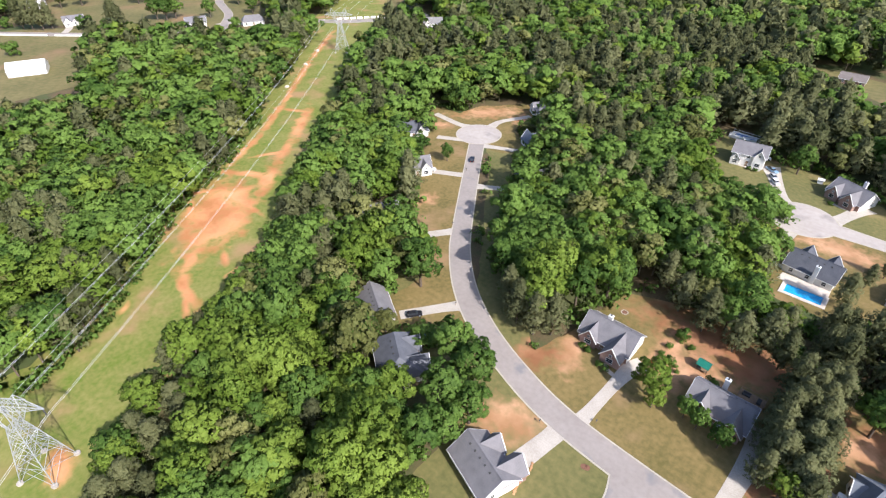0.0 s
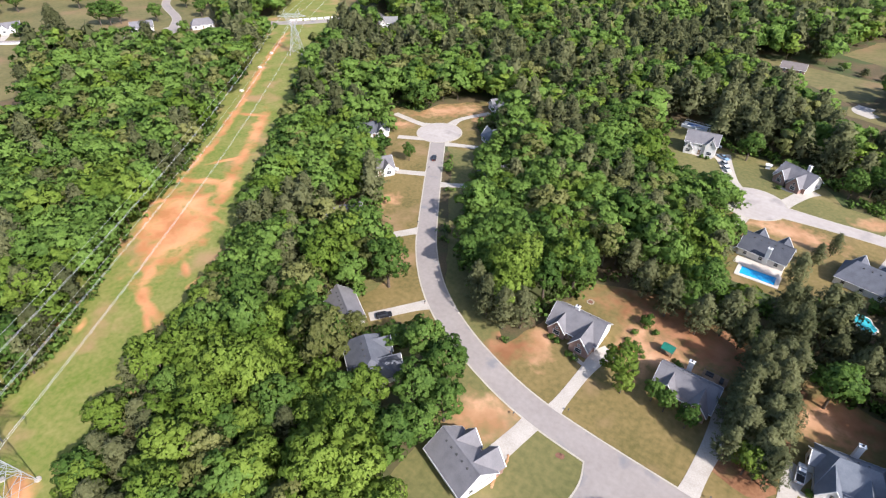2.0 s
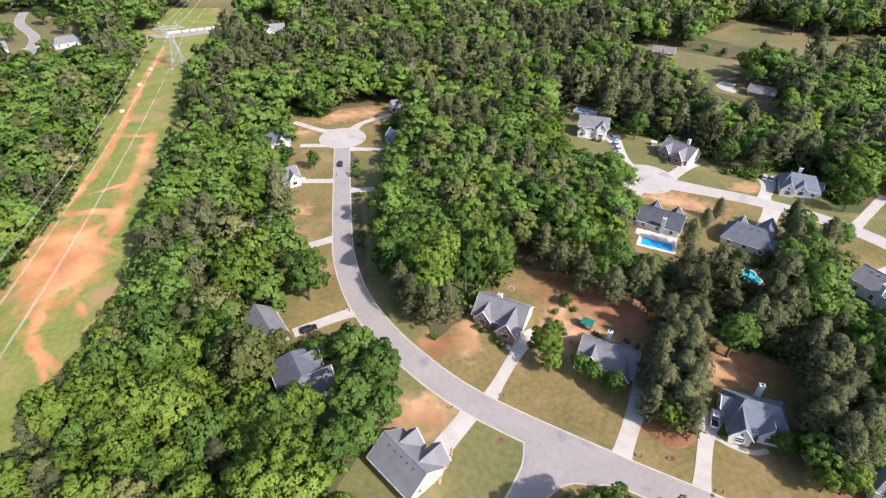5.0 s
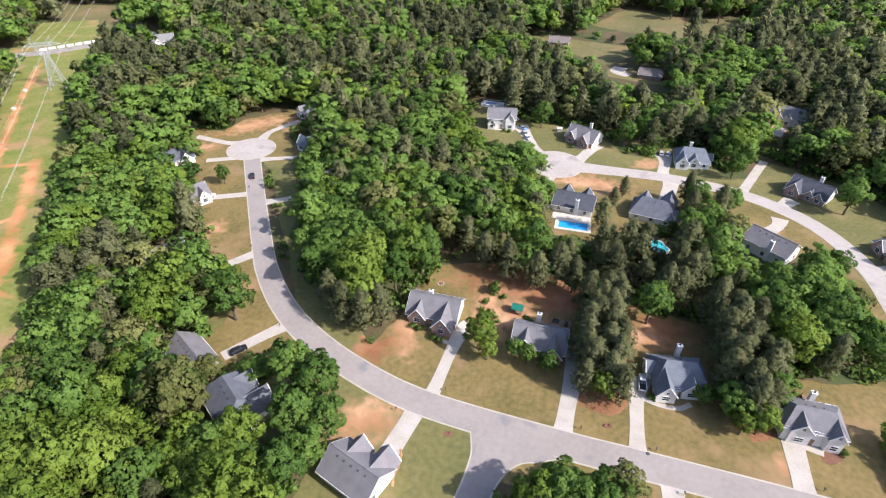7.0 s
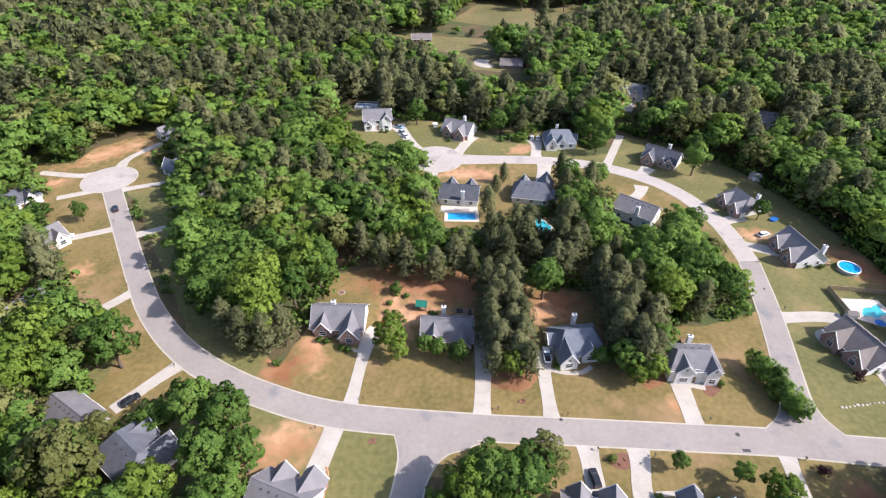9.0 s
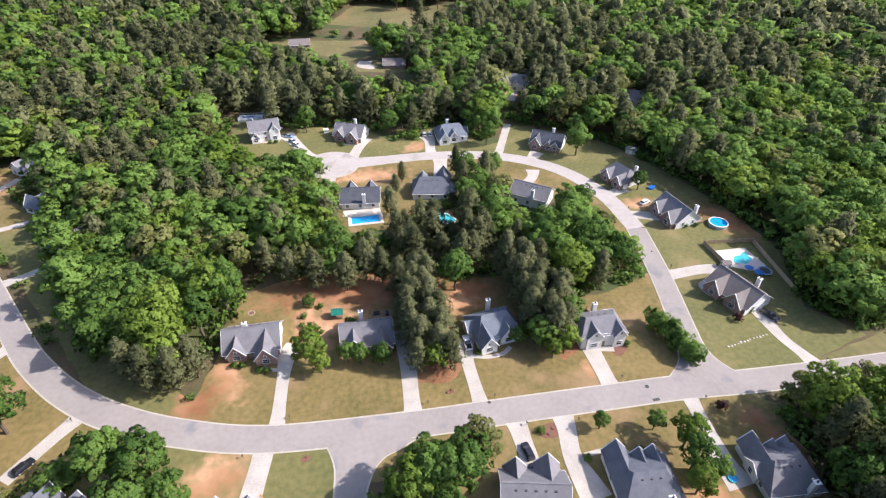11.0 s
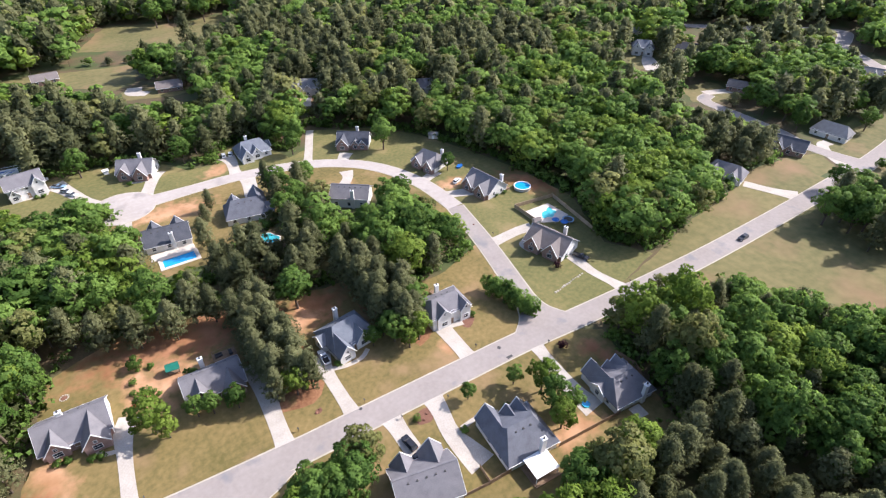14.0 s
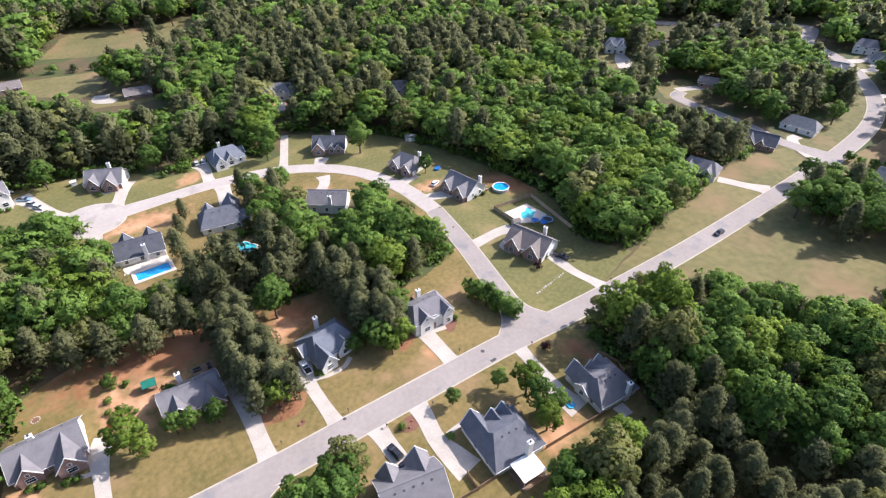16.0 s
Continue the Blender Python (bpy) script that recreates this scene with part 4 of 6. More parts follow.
def crown_points(rng, kind, lumps, per, size):
    """Crown of a tree of unit crown radius 4 m; heights in metres."""
    if kind == "pine":
        # irregular whorls, closing to a blunt tip
        z = (np.arange(lumps) + rng.uniform(0, 1, lumps)) / lumps
        rad = 3.9 * (1 - z ** 1.9) ** 0.7 * np.clip(z * 4 + 0.5, 0, 1) * rng.uniform(0.55, 1.12, lumps)
        a = np.arange(lumps) * 2.39996 + rng.uniform(-0.6, 0.6, lumps)
        c = np.stack([rad * np.cos(a), rad * np.sin(a), 3.0 + 12.6 * z + rng.uniform(-0.5, 0.5, lumps)], 1)
        away = np.stack([np.cos(a) * (1 - z * 0.6), np.sin(a) * (1 - z * 0.6), 0.25 + 0.8 * z], 1)
        away /= np.linalg.norm(away, axis=1)[:, None]
        r = rng.uniform(0.75, 1.3, lumps) * (90 / max(lumps, 16)) ** 0.33
        fill = inner(rng, ((0, 0, 6.0, 2.4, 3.6), (0, 0, 11.0, 1.7, 3.8)), lumps * per // 14, size * 1.2)
        return np.concatenate([leaf_cloud(rng, c, r, per, size, 0.62, away, 0.5, 0.3), fill])
    # boughs over a broad dome, each a cushion of smaller clumps
    shrub = kind == "shrub"
    boughs = max(5, min(22, lumps // (2 if shrub else 5)))
    out = on_dome(rng, boughs, -0.35 if shrub else -0.5)
    hub, spread = (np.array([0, 0, 3.0]), np.array([2.6, 2.6, 2.4])) if shrub else (np.array([0, 0, 7.6]), np.array([2.75, 2.75, 3.7]))
    big = rng.uniform(1.25, 1.95, boughs) * (17 / boughs) ** 0.4
    heart = hub + out * spread * rng.uniform(0.82, 1.14, (boughs, 1))
    k = np.arange(lumps) % boughs
    d = rng.normal(size=(lumps, 3)) + 0.75 * out[k] + np.array([0, 0, 0.35])
    d /= np.linalg.norm(d, axis=1)[:, None]
    c = heart[k] + d * big[k][:, None] * np.array([0.72, 0.72, 0.55])
    r = big[k] * rng.uniform(0.38, 0.62, lumps) * (5 * boughs / lumps) ** 0.3
    away = 0.55 * d + 0.65 * out[k]
    away /= np.linalg.norm(away, axis=1)[:, None]
    fill = inner(rng, ((0, 0, 2.8, 2.4, 2.2),) if shrub else ((0, 0, 7.2, 2.8, 3.6),), lumps * per // 9, size)
    return np.concatenate([leaf_cloud(rng, c, r, per, size, 0.8, away), fill])


def tri_mesh(name, pts, mat, tint=None):
    n = len(pts)
    me = bpy.data.meshes.new(name)
    me.vertices.add(n)
    me.vertices.foreach_set("co", pts[:, :3].astype(np.float32).ravel())
    me.loops.add(n)
    me.loops.foreach_set("vertex_index", np.arange(n, dtype=np.int32))
    me.polygons.add(n // 3)
    me.polygons.foreach_set("loop_start", np.arange(0, n, 3, dtype=np.int32))
    me.polygons.foreach_set("loop_total", np.full(n // 3, 3, dtype=np.int32))
    me.update(calc_edges=True)
    if pts.shape[1] == 6:
        at = me.attributes.new("leaf_normal", "FLOAT_VECTOR", "POINT")
        at.data.foreach_set("vector", pts[:, 3:].astype(np.float32).ravel())
    if tint is not None:
        at = me.attributes.new("tree_tint", "FLOAT", "POINT")
        at.data.foreach_set("value", tint.astype(np.float32))
    me.materials.append(M[mat])
    return me


def planted(P, px, py, turn, wide, high):
    """Copies of one crown at many places, with their directions turned along."""
    c, s = np.cos(turn)[:, None], np.sin(turn)[:, None]
    w, h = np.broadcast_to(wide, turn.shape)[:, None], np.broadcast_to(high, turn.shape)[:, None]
    x = (P[None, :, 0] * c - P[None, :, 1] * s) * w + px[:, None]
    y = (P[None, :, 0] * s + P[None, :, 1] * c) * w + py[:, None]
    nx, ny = P[None, :, 3] * c - P[None, :, 4] * s, P[None, :, 3] * s + P[None, :, 4] * c
    return np.stack([x, y, P[None, :, 2] * h, nx, ny, np.broadcast_to(P[None, :, 5], nx.shape)], 2)


def trunk_build(rng, kind):
    b = Build()
    if kind == "pine":
        b.strut((0, 0, -0.3), (0.1, 0.1, 9), 0.26, 7, 0.18)
        b.strut((0.1, 0.1, 9), (0.0, 0.2, 16), 0.18, 6, 0.04)
        for k in range(14):
            a, z = k * 2.4, 5.5 + k * 0.7
            l = 2.8 * (1 - k / 17)
            b.strut((0.08, 0.08, z), (l * math.cos(a), l * math.sin(a), z + 0.5), 0.07, 4, 0.02)
        return b
    low = 0.9 if kind == "shrub" else 3.0
    b.strut((0, 0, -0.3), (0.1, 0.05, low), 0.32 if kind != "shrub" else 0.2, 8, 0.24 if kind != "shrub" else 0.14)
    for k in range(7):
        a = k * 0.9 + rng.uniform(0, 0.5)
        r, z = rng.uniform(1.6, 2.6), low + rng.uniform(1.6, 4.5) * (0.5 if kind == "shrub" else 1)
        mid = (r * 0.45 * math.cos(a), r * 0.45 * math.sin(a), low + (z - low) * 0.6)
        b.strut((0.1, 0.05, low - 0.3), mid, 0.15, 5, 0.1)
        b.strut(mid, (r * math.cos(a), r * math.sin(a), z), 0.1, 5, 0.03)
    return b


PROTO = {}
for kind, mat, lumps, per, size, count in (("oak", "leaf_oak", 90, 28, 0.29, 5), ("lime", "leaf_lime", 90, 28, 0.28, 4), ("pine", "leaf_pine", 115, 27, 0.28, 4), ("olive", "leaf_olive", 90, 28, 0.28, 3),
                                           ("shrub", "leaf_oak", 34, 46, 0.34, 1), ("plum", "leaf_plum", 30, 40, 0.34, 1)):
    for k in range(count):
        rng = np.random.default_rng(100 + k + 10 * len(PROTO))
        shape = "shrub" if kind in ("plum",) else ("oak" if kind in ("lime", "olive") else kind)
        crown = tri_mesh("crown", crown_points(rng, shape, lumps, per, size), mat)
        tb = trunk_build(rng, shape)
        trunk = bpy.data.meshes.new("trunk")
        trunk.from_pydata([tuple(v) for v in tb.v], [], tb.f)
        trunk.materials.append(M["bark"])
        PROTO.setdefault(kind, []).append((trunk, crown))

WORDS = {"olive": ("tree", "dull olive-green broadleaf tree in flower"), "oak": ("tree", "full green broadleaf tree standing on grass"), "lime": ("tree", "bright yellow-green broadleaf tree"), "pine": ("tree", "tall dark olive pine tree"),
         "shrub": ("bush", "rounded dark green garden shrub"), "plum": ("bush", "dark purple-leaved shrub on a lawn")}


def tree(kind, x, y, r, k=0, tall=1.0, label="", group=""):
    """One tree or bush with crown radius r."""
    proto = PROTO[kind][k % len(PROTO[kind])]
    s = r / 4.0
    e = empty("bush" if kind in ("shrub", "plum") else ("pine_tree" if kind == "pine" else "tree"), x, y, (k * 77) % 360)
    tagged(e, label or WORDS[kind][1], WORDS[kind][0], group)
    for nm, me in (("trunk", proto[0]), ("crown", proto[1])):
        o = new(nm, me)
        o.parent = e
        o.scale = (s, s, s * tall)
    return e


NEAR = [
    ('oak', -58.9, 75.7, 5.5), ('oak', -49.9, 72.8, 5.5), ('oak', -51.4, 63.0, 5.5), ('oak', -44.3, 63.5, 5),
    ('oak', -45.6, 55.7, 4.5), ('lime', -15.1, 98.4, 4.4), ('lime', -12.8, 95.2, 2.6), ('oak', -5.7, 97.2, 2.3),
    ('oak', -2.3, 95.9, 2.4), ('oak', 3.2, 94.0, 2.5), ('shrub', -15.1, 122.4, 1.9), ('shrub', -14.5, 111.3, 1.4),
    ('shrub', -16.6, 117.2, 1.0), ('shrub', 81.3, 90.6, 3.2), ('shrub', 82.7, 85.9, 3.2), ('shrub', 83.5, 80.7, 3.2),
    ('shrub', 84.4, 76.4, 2.8), ('oak', 40.4, 92.6, 2.3), ('oak', 44.6, 94.2, 2.2), ('lime', 52.0, 87.2, 3.2),
    ('lime', 48.3, 86.2, 2.6), ('oak', 63.1, 60.0, 2.2), ('oak', 50.7, 63.1, 1.9), ('lime', 67.3, 54.2, 3.6),
    ('oak', 65.8, 48.8, 3.6), ('lime', 63.6, 43.5, 3.2), ('oak', 69.8, 45.7, 2.4), ('plum', 106.7, 87.5, 1.3),
    ('plum', 82.7, 61.7, 1.3), ('oak', 68.4, 214.0, 3.6), ('oak', 74.3, 222.4, 3.6), ('oak', 104.0, 194.8, 5.2),
    ('oak', 115.8, 161.6, 2.8), ('oak', -5.0, 176.5, 4.2), ('oak', 33.4, 239.8, 4.6), ('oak', 26.7, 233.8, 4.5),
    ('pine', 24.7, 188.8, 2.4), ('pine', 20.6, 179.5, 2.4), ('oak', -131.2, 162.5, 2.8), ('oak', -85.8, 93.5, 6.2), ('olive', -92.5, 93.9, 5.4),
    ('pine', 14.7, 108.6, 4.2), ('pine', 17.1, 99.6, 4.2), ('pine', 13.8, 94.4, 4.0), ('pine', 17.9, 91.4, 3.8),
    ('pine', 12.0, 101.8, 4.0), ('lime', 16.6, 89.2, 3.2), ('pine', 47.7, 101.5, 4.5), ('pine', 49.7, 95.1, 4.2),
    ('pine', 54.2, 99.3, 4.2), ('pine', 46.1, 98.2, 4.0), ('pine', 53.8, 92.0, 3.6), ('pine', 51.2, 108.2, 4.2),
    ('oak', 29.5, 119.1, 5.4), ('pine', -54.0, 98.9, 4.2), ('pine', -47.9, 97.8, 4.0), ('pine', -59.8, 103.2, 4.0),
    ('pine', -44.0, 100.9, 4.0), ('oak', 7.8, 57.2, 5.6), ('oak', 12.6, 55.6, 5.6), ('olive', 20, 61.4, 4.8),
    ('lime', 3.4, 54.8, 5.2), ('oak', 16.2, 57.8, 5.2), ('shrub', 82.0, 88.3, 3.0), ('shrub', 83.1, 83.2, 3.0),
    ('shrub', 84.0, 78.4, 2.8), ('shrub', 267.6, 55.2, 2.2), ('shrub', 267.5, 50.6, 1.8), ('shrub', 267.7, 45.3, 2.2),
    ('shrub', 271.5, 41, 2.2), ('shrub', 115.9, 134.7, 0.9), ('shrub', 119.4, 133.7, 0.9), ('shrub', 123.5, 133.4, 0.9),
    ('shrub', 112.7, 89.9, 0.9), ('shrub', -3.6, 110.6, 1.6), ('shrub', -35.2, 102.4, 1.0), ('shrub', -33.2, 101.8, 1.0),
    ('shrub', -28.6, 99.2, 1.0), ('shrub', -26.6, 98.8, 1.0), ('shrub', 29.4, 92.2, 1.0), ('shrub', 44.4, 56.2, 1.0),
    ('shrub', 57, 55.4, 1.0), ('shrub', 37, 65.4, 1.0), ('shrub', 70.2, 86.2, 1.0), ('shrub', 3.4, 227.2, 1.0),
    ('shrub', -28.4, 237.2, 1.0), ('shrub', -26, 237.0, 1.0), ('pine', 12.1, 118.1, 3.8), ('pine', 13.7, 113.8, 3.6),
    ('pine', 19.7, 96.3, 4.1), ('pine', 18.8, 109.3, 4.0), ('pine', 17.4, 121.1, 3.9), ('pine', 20.3, 102.2, 4.2),
    ('pine', 12.3, 105.8, 4.2), ('pine', 20.4, 118.8, 3.9), ('pine', 17.7, 105.4, 4.0), ('pine', 18.4, 114.6, 3.8),
    ('pine', 20.6, 88.8, 3.5), ('pine', 12.0, 90.0, 3.2), ('pine', 12.8, 123.9, 3.3), ('pine', 20.5, 123.9, 3.4),
    ('pine', 12.2, 98.1, 3.8), ('pine', 15.8, 117.8, 3.8), ('oak', 46.1, 90.6, 4.1), ('pine', 46.4, 116.5, 3.7),
    ('pine', 50.8, 116.1, 4.4), ('pine', 54.8, 106.0, 3.7), ('pine', 50.6, 119.8, 4.2), ('pine', 46.4, 121.1, 4.2),
    ('pine', 54.7, 112.1, 3.4), ('pine', 56.7, 119.7, 3.8), ('pine', 47.2, 111.6, 4.3), ('pine', 50.5, 104.1, 3.9),
    ('oak', 56.3, 95.9, 4.0), ('pine', 55.8, 116.2, 3.5), ('pine', 56.5, 102.4, 4.3), ('pine', 50.2, 90.5, 4.2),
    ('pine', 46.3, 105.8, 3.8), ('pine', 50.9, 112.4, 3.3), ('oak', 203, 49, 5.5), ('oak', 210, 46, 5.7),
    ('oak', 208, 38, 5.7), ('oak', 216, 40, 5.4), ('oak', 221, 47, 5.3), ('pine', 199, 32, 4.4),
    ('oak', 206, 28, 5.7), ('oak', 214, 29, 5.6), ('pine', 226, 42, 4.8), ('oak', 229, 50, 5.0),
    ('oak', 222, 34, 5.5), ('oak', 230, 40, 5.4), ('oak', 224, 24, 5.6), ('pine', 216, 51, 4.4), ('oak', 214, 20, 5.2), ('pine', 233, 30, 4.6), ('oak', 205, 41, 5.0), ('oak', 232, 58, 4.1),
    ('shrub', -11.7, 120.4, 0.9), ('shrub', -17.3, 113.5, 0.8), ('shrub', -12.1, 120.0, 0.5), ('shrub', -13.5, 109.2, 0.6),
    ('shrub', -15.0, 103.7, 0.6), ('shrub', -15.5, 110.4, 0.6), ('shrub', -15.1, 112.7, 0.6), ('shrub', -17.1, 109.0, 0.5),
    ('shrub', -14.8, 121.0, 0.6), ('shrub', -11.9, 109.7, 0.7), ('shrub', -12.8, 111.3, 0.7), ('shrub', -11.6, 103.5, 0.7),
    ('pine', -12, 129, 4.0), ('pine', -3, 126.5, 3.8), ('pine', -20, 133, 3.8), ('oak', -7, 134, 4.4),
    ('pine', 3, 130, 4.2), ('pine', -27, 140, 3.8), ('olive', -15, 137, 4.2), ('pine', 8, 127.5, 3.6),
    ('pine', 46.7, 176.0, 3.6), ('oak', 36.3, 244.9, 4.4), ('oak', 110.9, 211.3, 4.2), ('oak', -11.8, 245.5, 4.6),
    ('oak', -28.0, 201.9, 4.2), ('pine', 16.3, 164.4, 3.4), ('oak', 50.7, 163.6, 3.4), ('pine', 54.9, 156.1, 3.6),
    ('oak', 281, 115, 5.2), ('pine', 302, 102, 5), ('oak', 314, 88, 5), ('pine', 318, 78, 4.6),
    ('pine', 325, 97, 5), ('oak', 275, 95, 4), ('oak', 302, 76, 4.2), ('oak', 283, 105, 5),
    ('pine', 292, 108, 5), ('pine', 310, 97, 5),
    ('oak', 50.0, 183.5, 4.6), ('pine', 56.0, 177.0, 4.2), ('oak', 61.0, 184.0, 4.2), ('oak', 45.0, 164.5, 4.6),
    ('pine', 43.0, 150.0, 4.2), ('oak', 52.0, 170.0, 4.6), ('oak', 79.0, 149.5, 4.8), ('oak', 86.0, 152.0, 4.2),
    ('oak', 66.0, 139.0, 4.8), ('pine', 47.5, 189.0, 3.6), ('pine', -503.2, 125.1, 6.0), ('pine', -495.0, 128.6, 6.5),
    ('pine', -489.1, 133.4, 6.0), ('pine', -486.5, 138.8, 5.0), ('pine', -431.2, 162.2, 6.5), ('pine', -435.6, 161.6, 5.5),
    ('pine', -428.2, 163.4, 5.5), ('oak', -450.7, 200.4, 6.0), ('oak', -445.0, 205.1, 6.5), ('oak', -443.6, 212.1, 6.0),
    ('shrub', -467.1, 154.7, 5.0), ('shrub', -457.9, 165.6, 3.5), ('shrub', -439.2, 97.6, 4.5), ('oak', -425.7, 230.5, 5.0),
    ('oak', -446.0, 269.7, 5.0), ('shrub', -384.3, 226.0, 4.0), ('oak', -409.8, 258.6, 5.0), ('shrub', -516.3, 117.6, 4.0),
    ('oak', -548.5, 168.7, 6.0), ('oak', -545.4, 183.8, 6.0), ('oak', -515.0, 217.4, 6.0),
    ('oak', 67.8, 467.2, 7.0), ('oak', 78.9, 478.0, 7.0), ('oak', 101.9, 463.6, 7.5), ('oak', -10.6, 434.5, 8.0), ('pine', 74.2, 402.9, 6.0),
]
for k, (kind, x, y, r) in enumerate(NEAR):
    tree(kind, x, y, r, k, tall=0.98 if kind == "pine" else (1.3 if kind == "shrub" and r > 1.3 else (0.9 if r > 4 else 1.0)), group="trees in the gardens", label="" if math.hypot(x, y) < 400 else "far tree standing among country house lots")


def inside(px, py, ring):
    """Even-odd test of many points against a ring."""
    x0, y0 = ring[:, 0], ring[:, 1]
    x1, y1 = np.roll(x0, -1), np.roll(y0, -1)
    hit = np.zeros(len(px), bool)
    for a, b, c, d in zip(x0, y0, x1, y1):
        cross = (b > py) != (d > py)
        hit ^= cross & (px < (c - a) * (py - b) / (d - b + 1e-12) + a)
    return hit


def blocked(px, py, margin, edge=False):
    """Points on open ground, with a margin for the crown."""
    out = np.zeros(len(px), bool)
    for ring in CLEAR:
        lo, hi = ring.min(0) - margin, ring.max(0) + margin
        near = np.nonzero((px > lo[0]) & (px < hi[0]) & (py > lo[1]) & (py < hi[1]) & ~out)[0]
        if not len(near):
            continue
        bad = np.zeros(len(near), bool)
        for a in (None, 0, 60, 120, 180, 240, 300):
            dx, dy = (0, 0) if a is None else (margin * math.cos(radians(a)), margin * math.sin(radians(a)))
            bad |= inside(px[near] + dx, py[near] + dy, ring)
        out[near[bad]] = True
    for x, y, r, screened in HOUSES:
        # in the sightline test a screened house counts at about half its size
        r *= 0.55 if screened and edge else 1.0
        out |= (px - x) ** 2 + (py - y) ** 2 < r * r
    if not edge:
        for _, x, y, r in NEAR:
            out |= (px - x) ** 2 + (py - y) ** 2 < (r + 0.5) ** 2
    return out


def grid_points(rng, r0, r1, step):
    """Jittered grid over the sector that the flight looks at."""
    g = np.arange(-r1, r1, step)
    gx, gy = np.meshgrid(g, g)
    px = gx.ravel() + rng.uniform(-0.42, 0.42, gx.size) * step
    py = gy.ravel() + rng.uniform(-0.42, 0.42, gx.size) * step
    dist, az = np.hypot(px, py), np.degrees(np.arctan2(px, py))
    keep = (dist >= r0) & (dist < r1) & (np.abs(az) < np.where(dist < 150, 99, np.where(dist < 300, 91, 83))) & (dist > 46)
    return px[keep], py[keep]


def pine_share(x, y):
    """How much of the wood is pine, place by place."""
    p = np.full(len(x), 0.28)
    p = np.where(y > 215, 0.5, p)
    p = np.where((x > 5) & (x < 70) & (y > 84) & (y < 165), 0.6, p)
    p = np.where((x > 85) & (y > 0) & (y < 200), 0.16, p)
    p = np.where((x > 20) & (x < 92) & (y < 36), 0.85, p)
    p = np.where((x < -38) & (y < 80) & (x > -100), 0.04, p)
    p = np.where((x > -100) & (x < 0) & (y > 90) & (y < 180), 0.12, p)
    p = np.where((x > 200) & (y > 60), 0.5, p)
    p = np.where((x < -140) & (y < 200), 0.17, p)
    return p


def sightline_cap(px, py):
    """Tallest a tree may stand without hiding open ground beyond it from the camera."""
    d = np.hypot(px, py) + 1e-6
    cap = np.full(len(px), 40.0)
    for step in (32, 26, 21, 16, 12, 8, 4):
        # sightlines start at the camera, about 110 m above the origin
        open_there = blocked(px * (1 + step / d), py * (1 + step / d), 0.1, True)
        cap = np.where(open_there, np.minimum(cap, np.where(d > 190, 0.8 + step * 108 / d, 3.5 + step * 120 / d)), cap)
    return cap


# open ground round the foot of the nearest pylon
CLEAR.append(np.array([(-105, 12), (-99, 4), (-95, -2), (-93, -6), (-93, -30), (-128, -30), (-128, 4), (-120, 22)], float))
FOREST = {"oak": [], "lime": [], "pine": [], "olive": [], "bark": []}
NEAR_WOOD = []
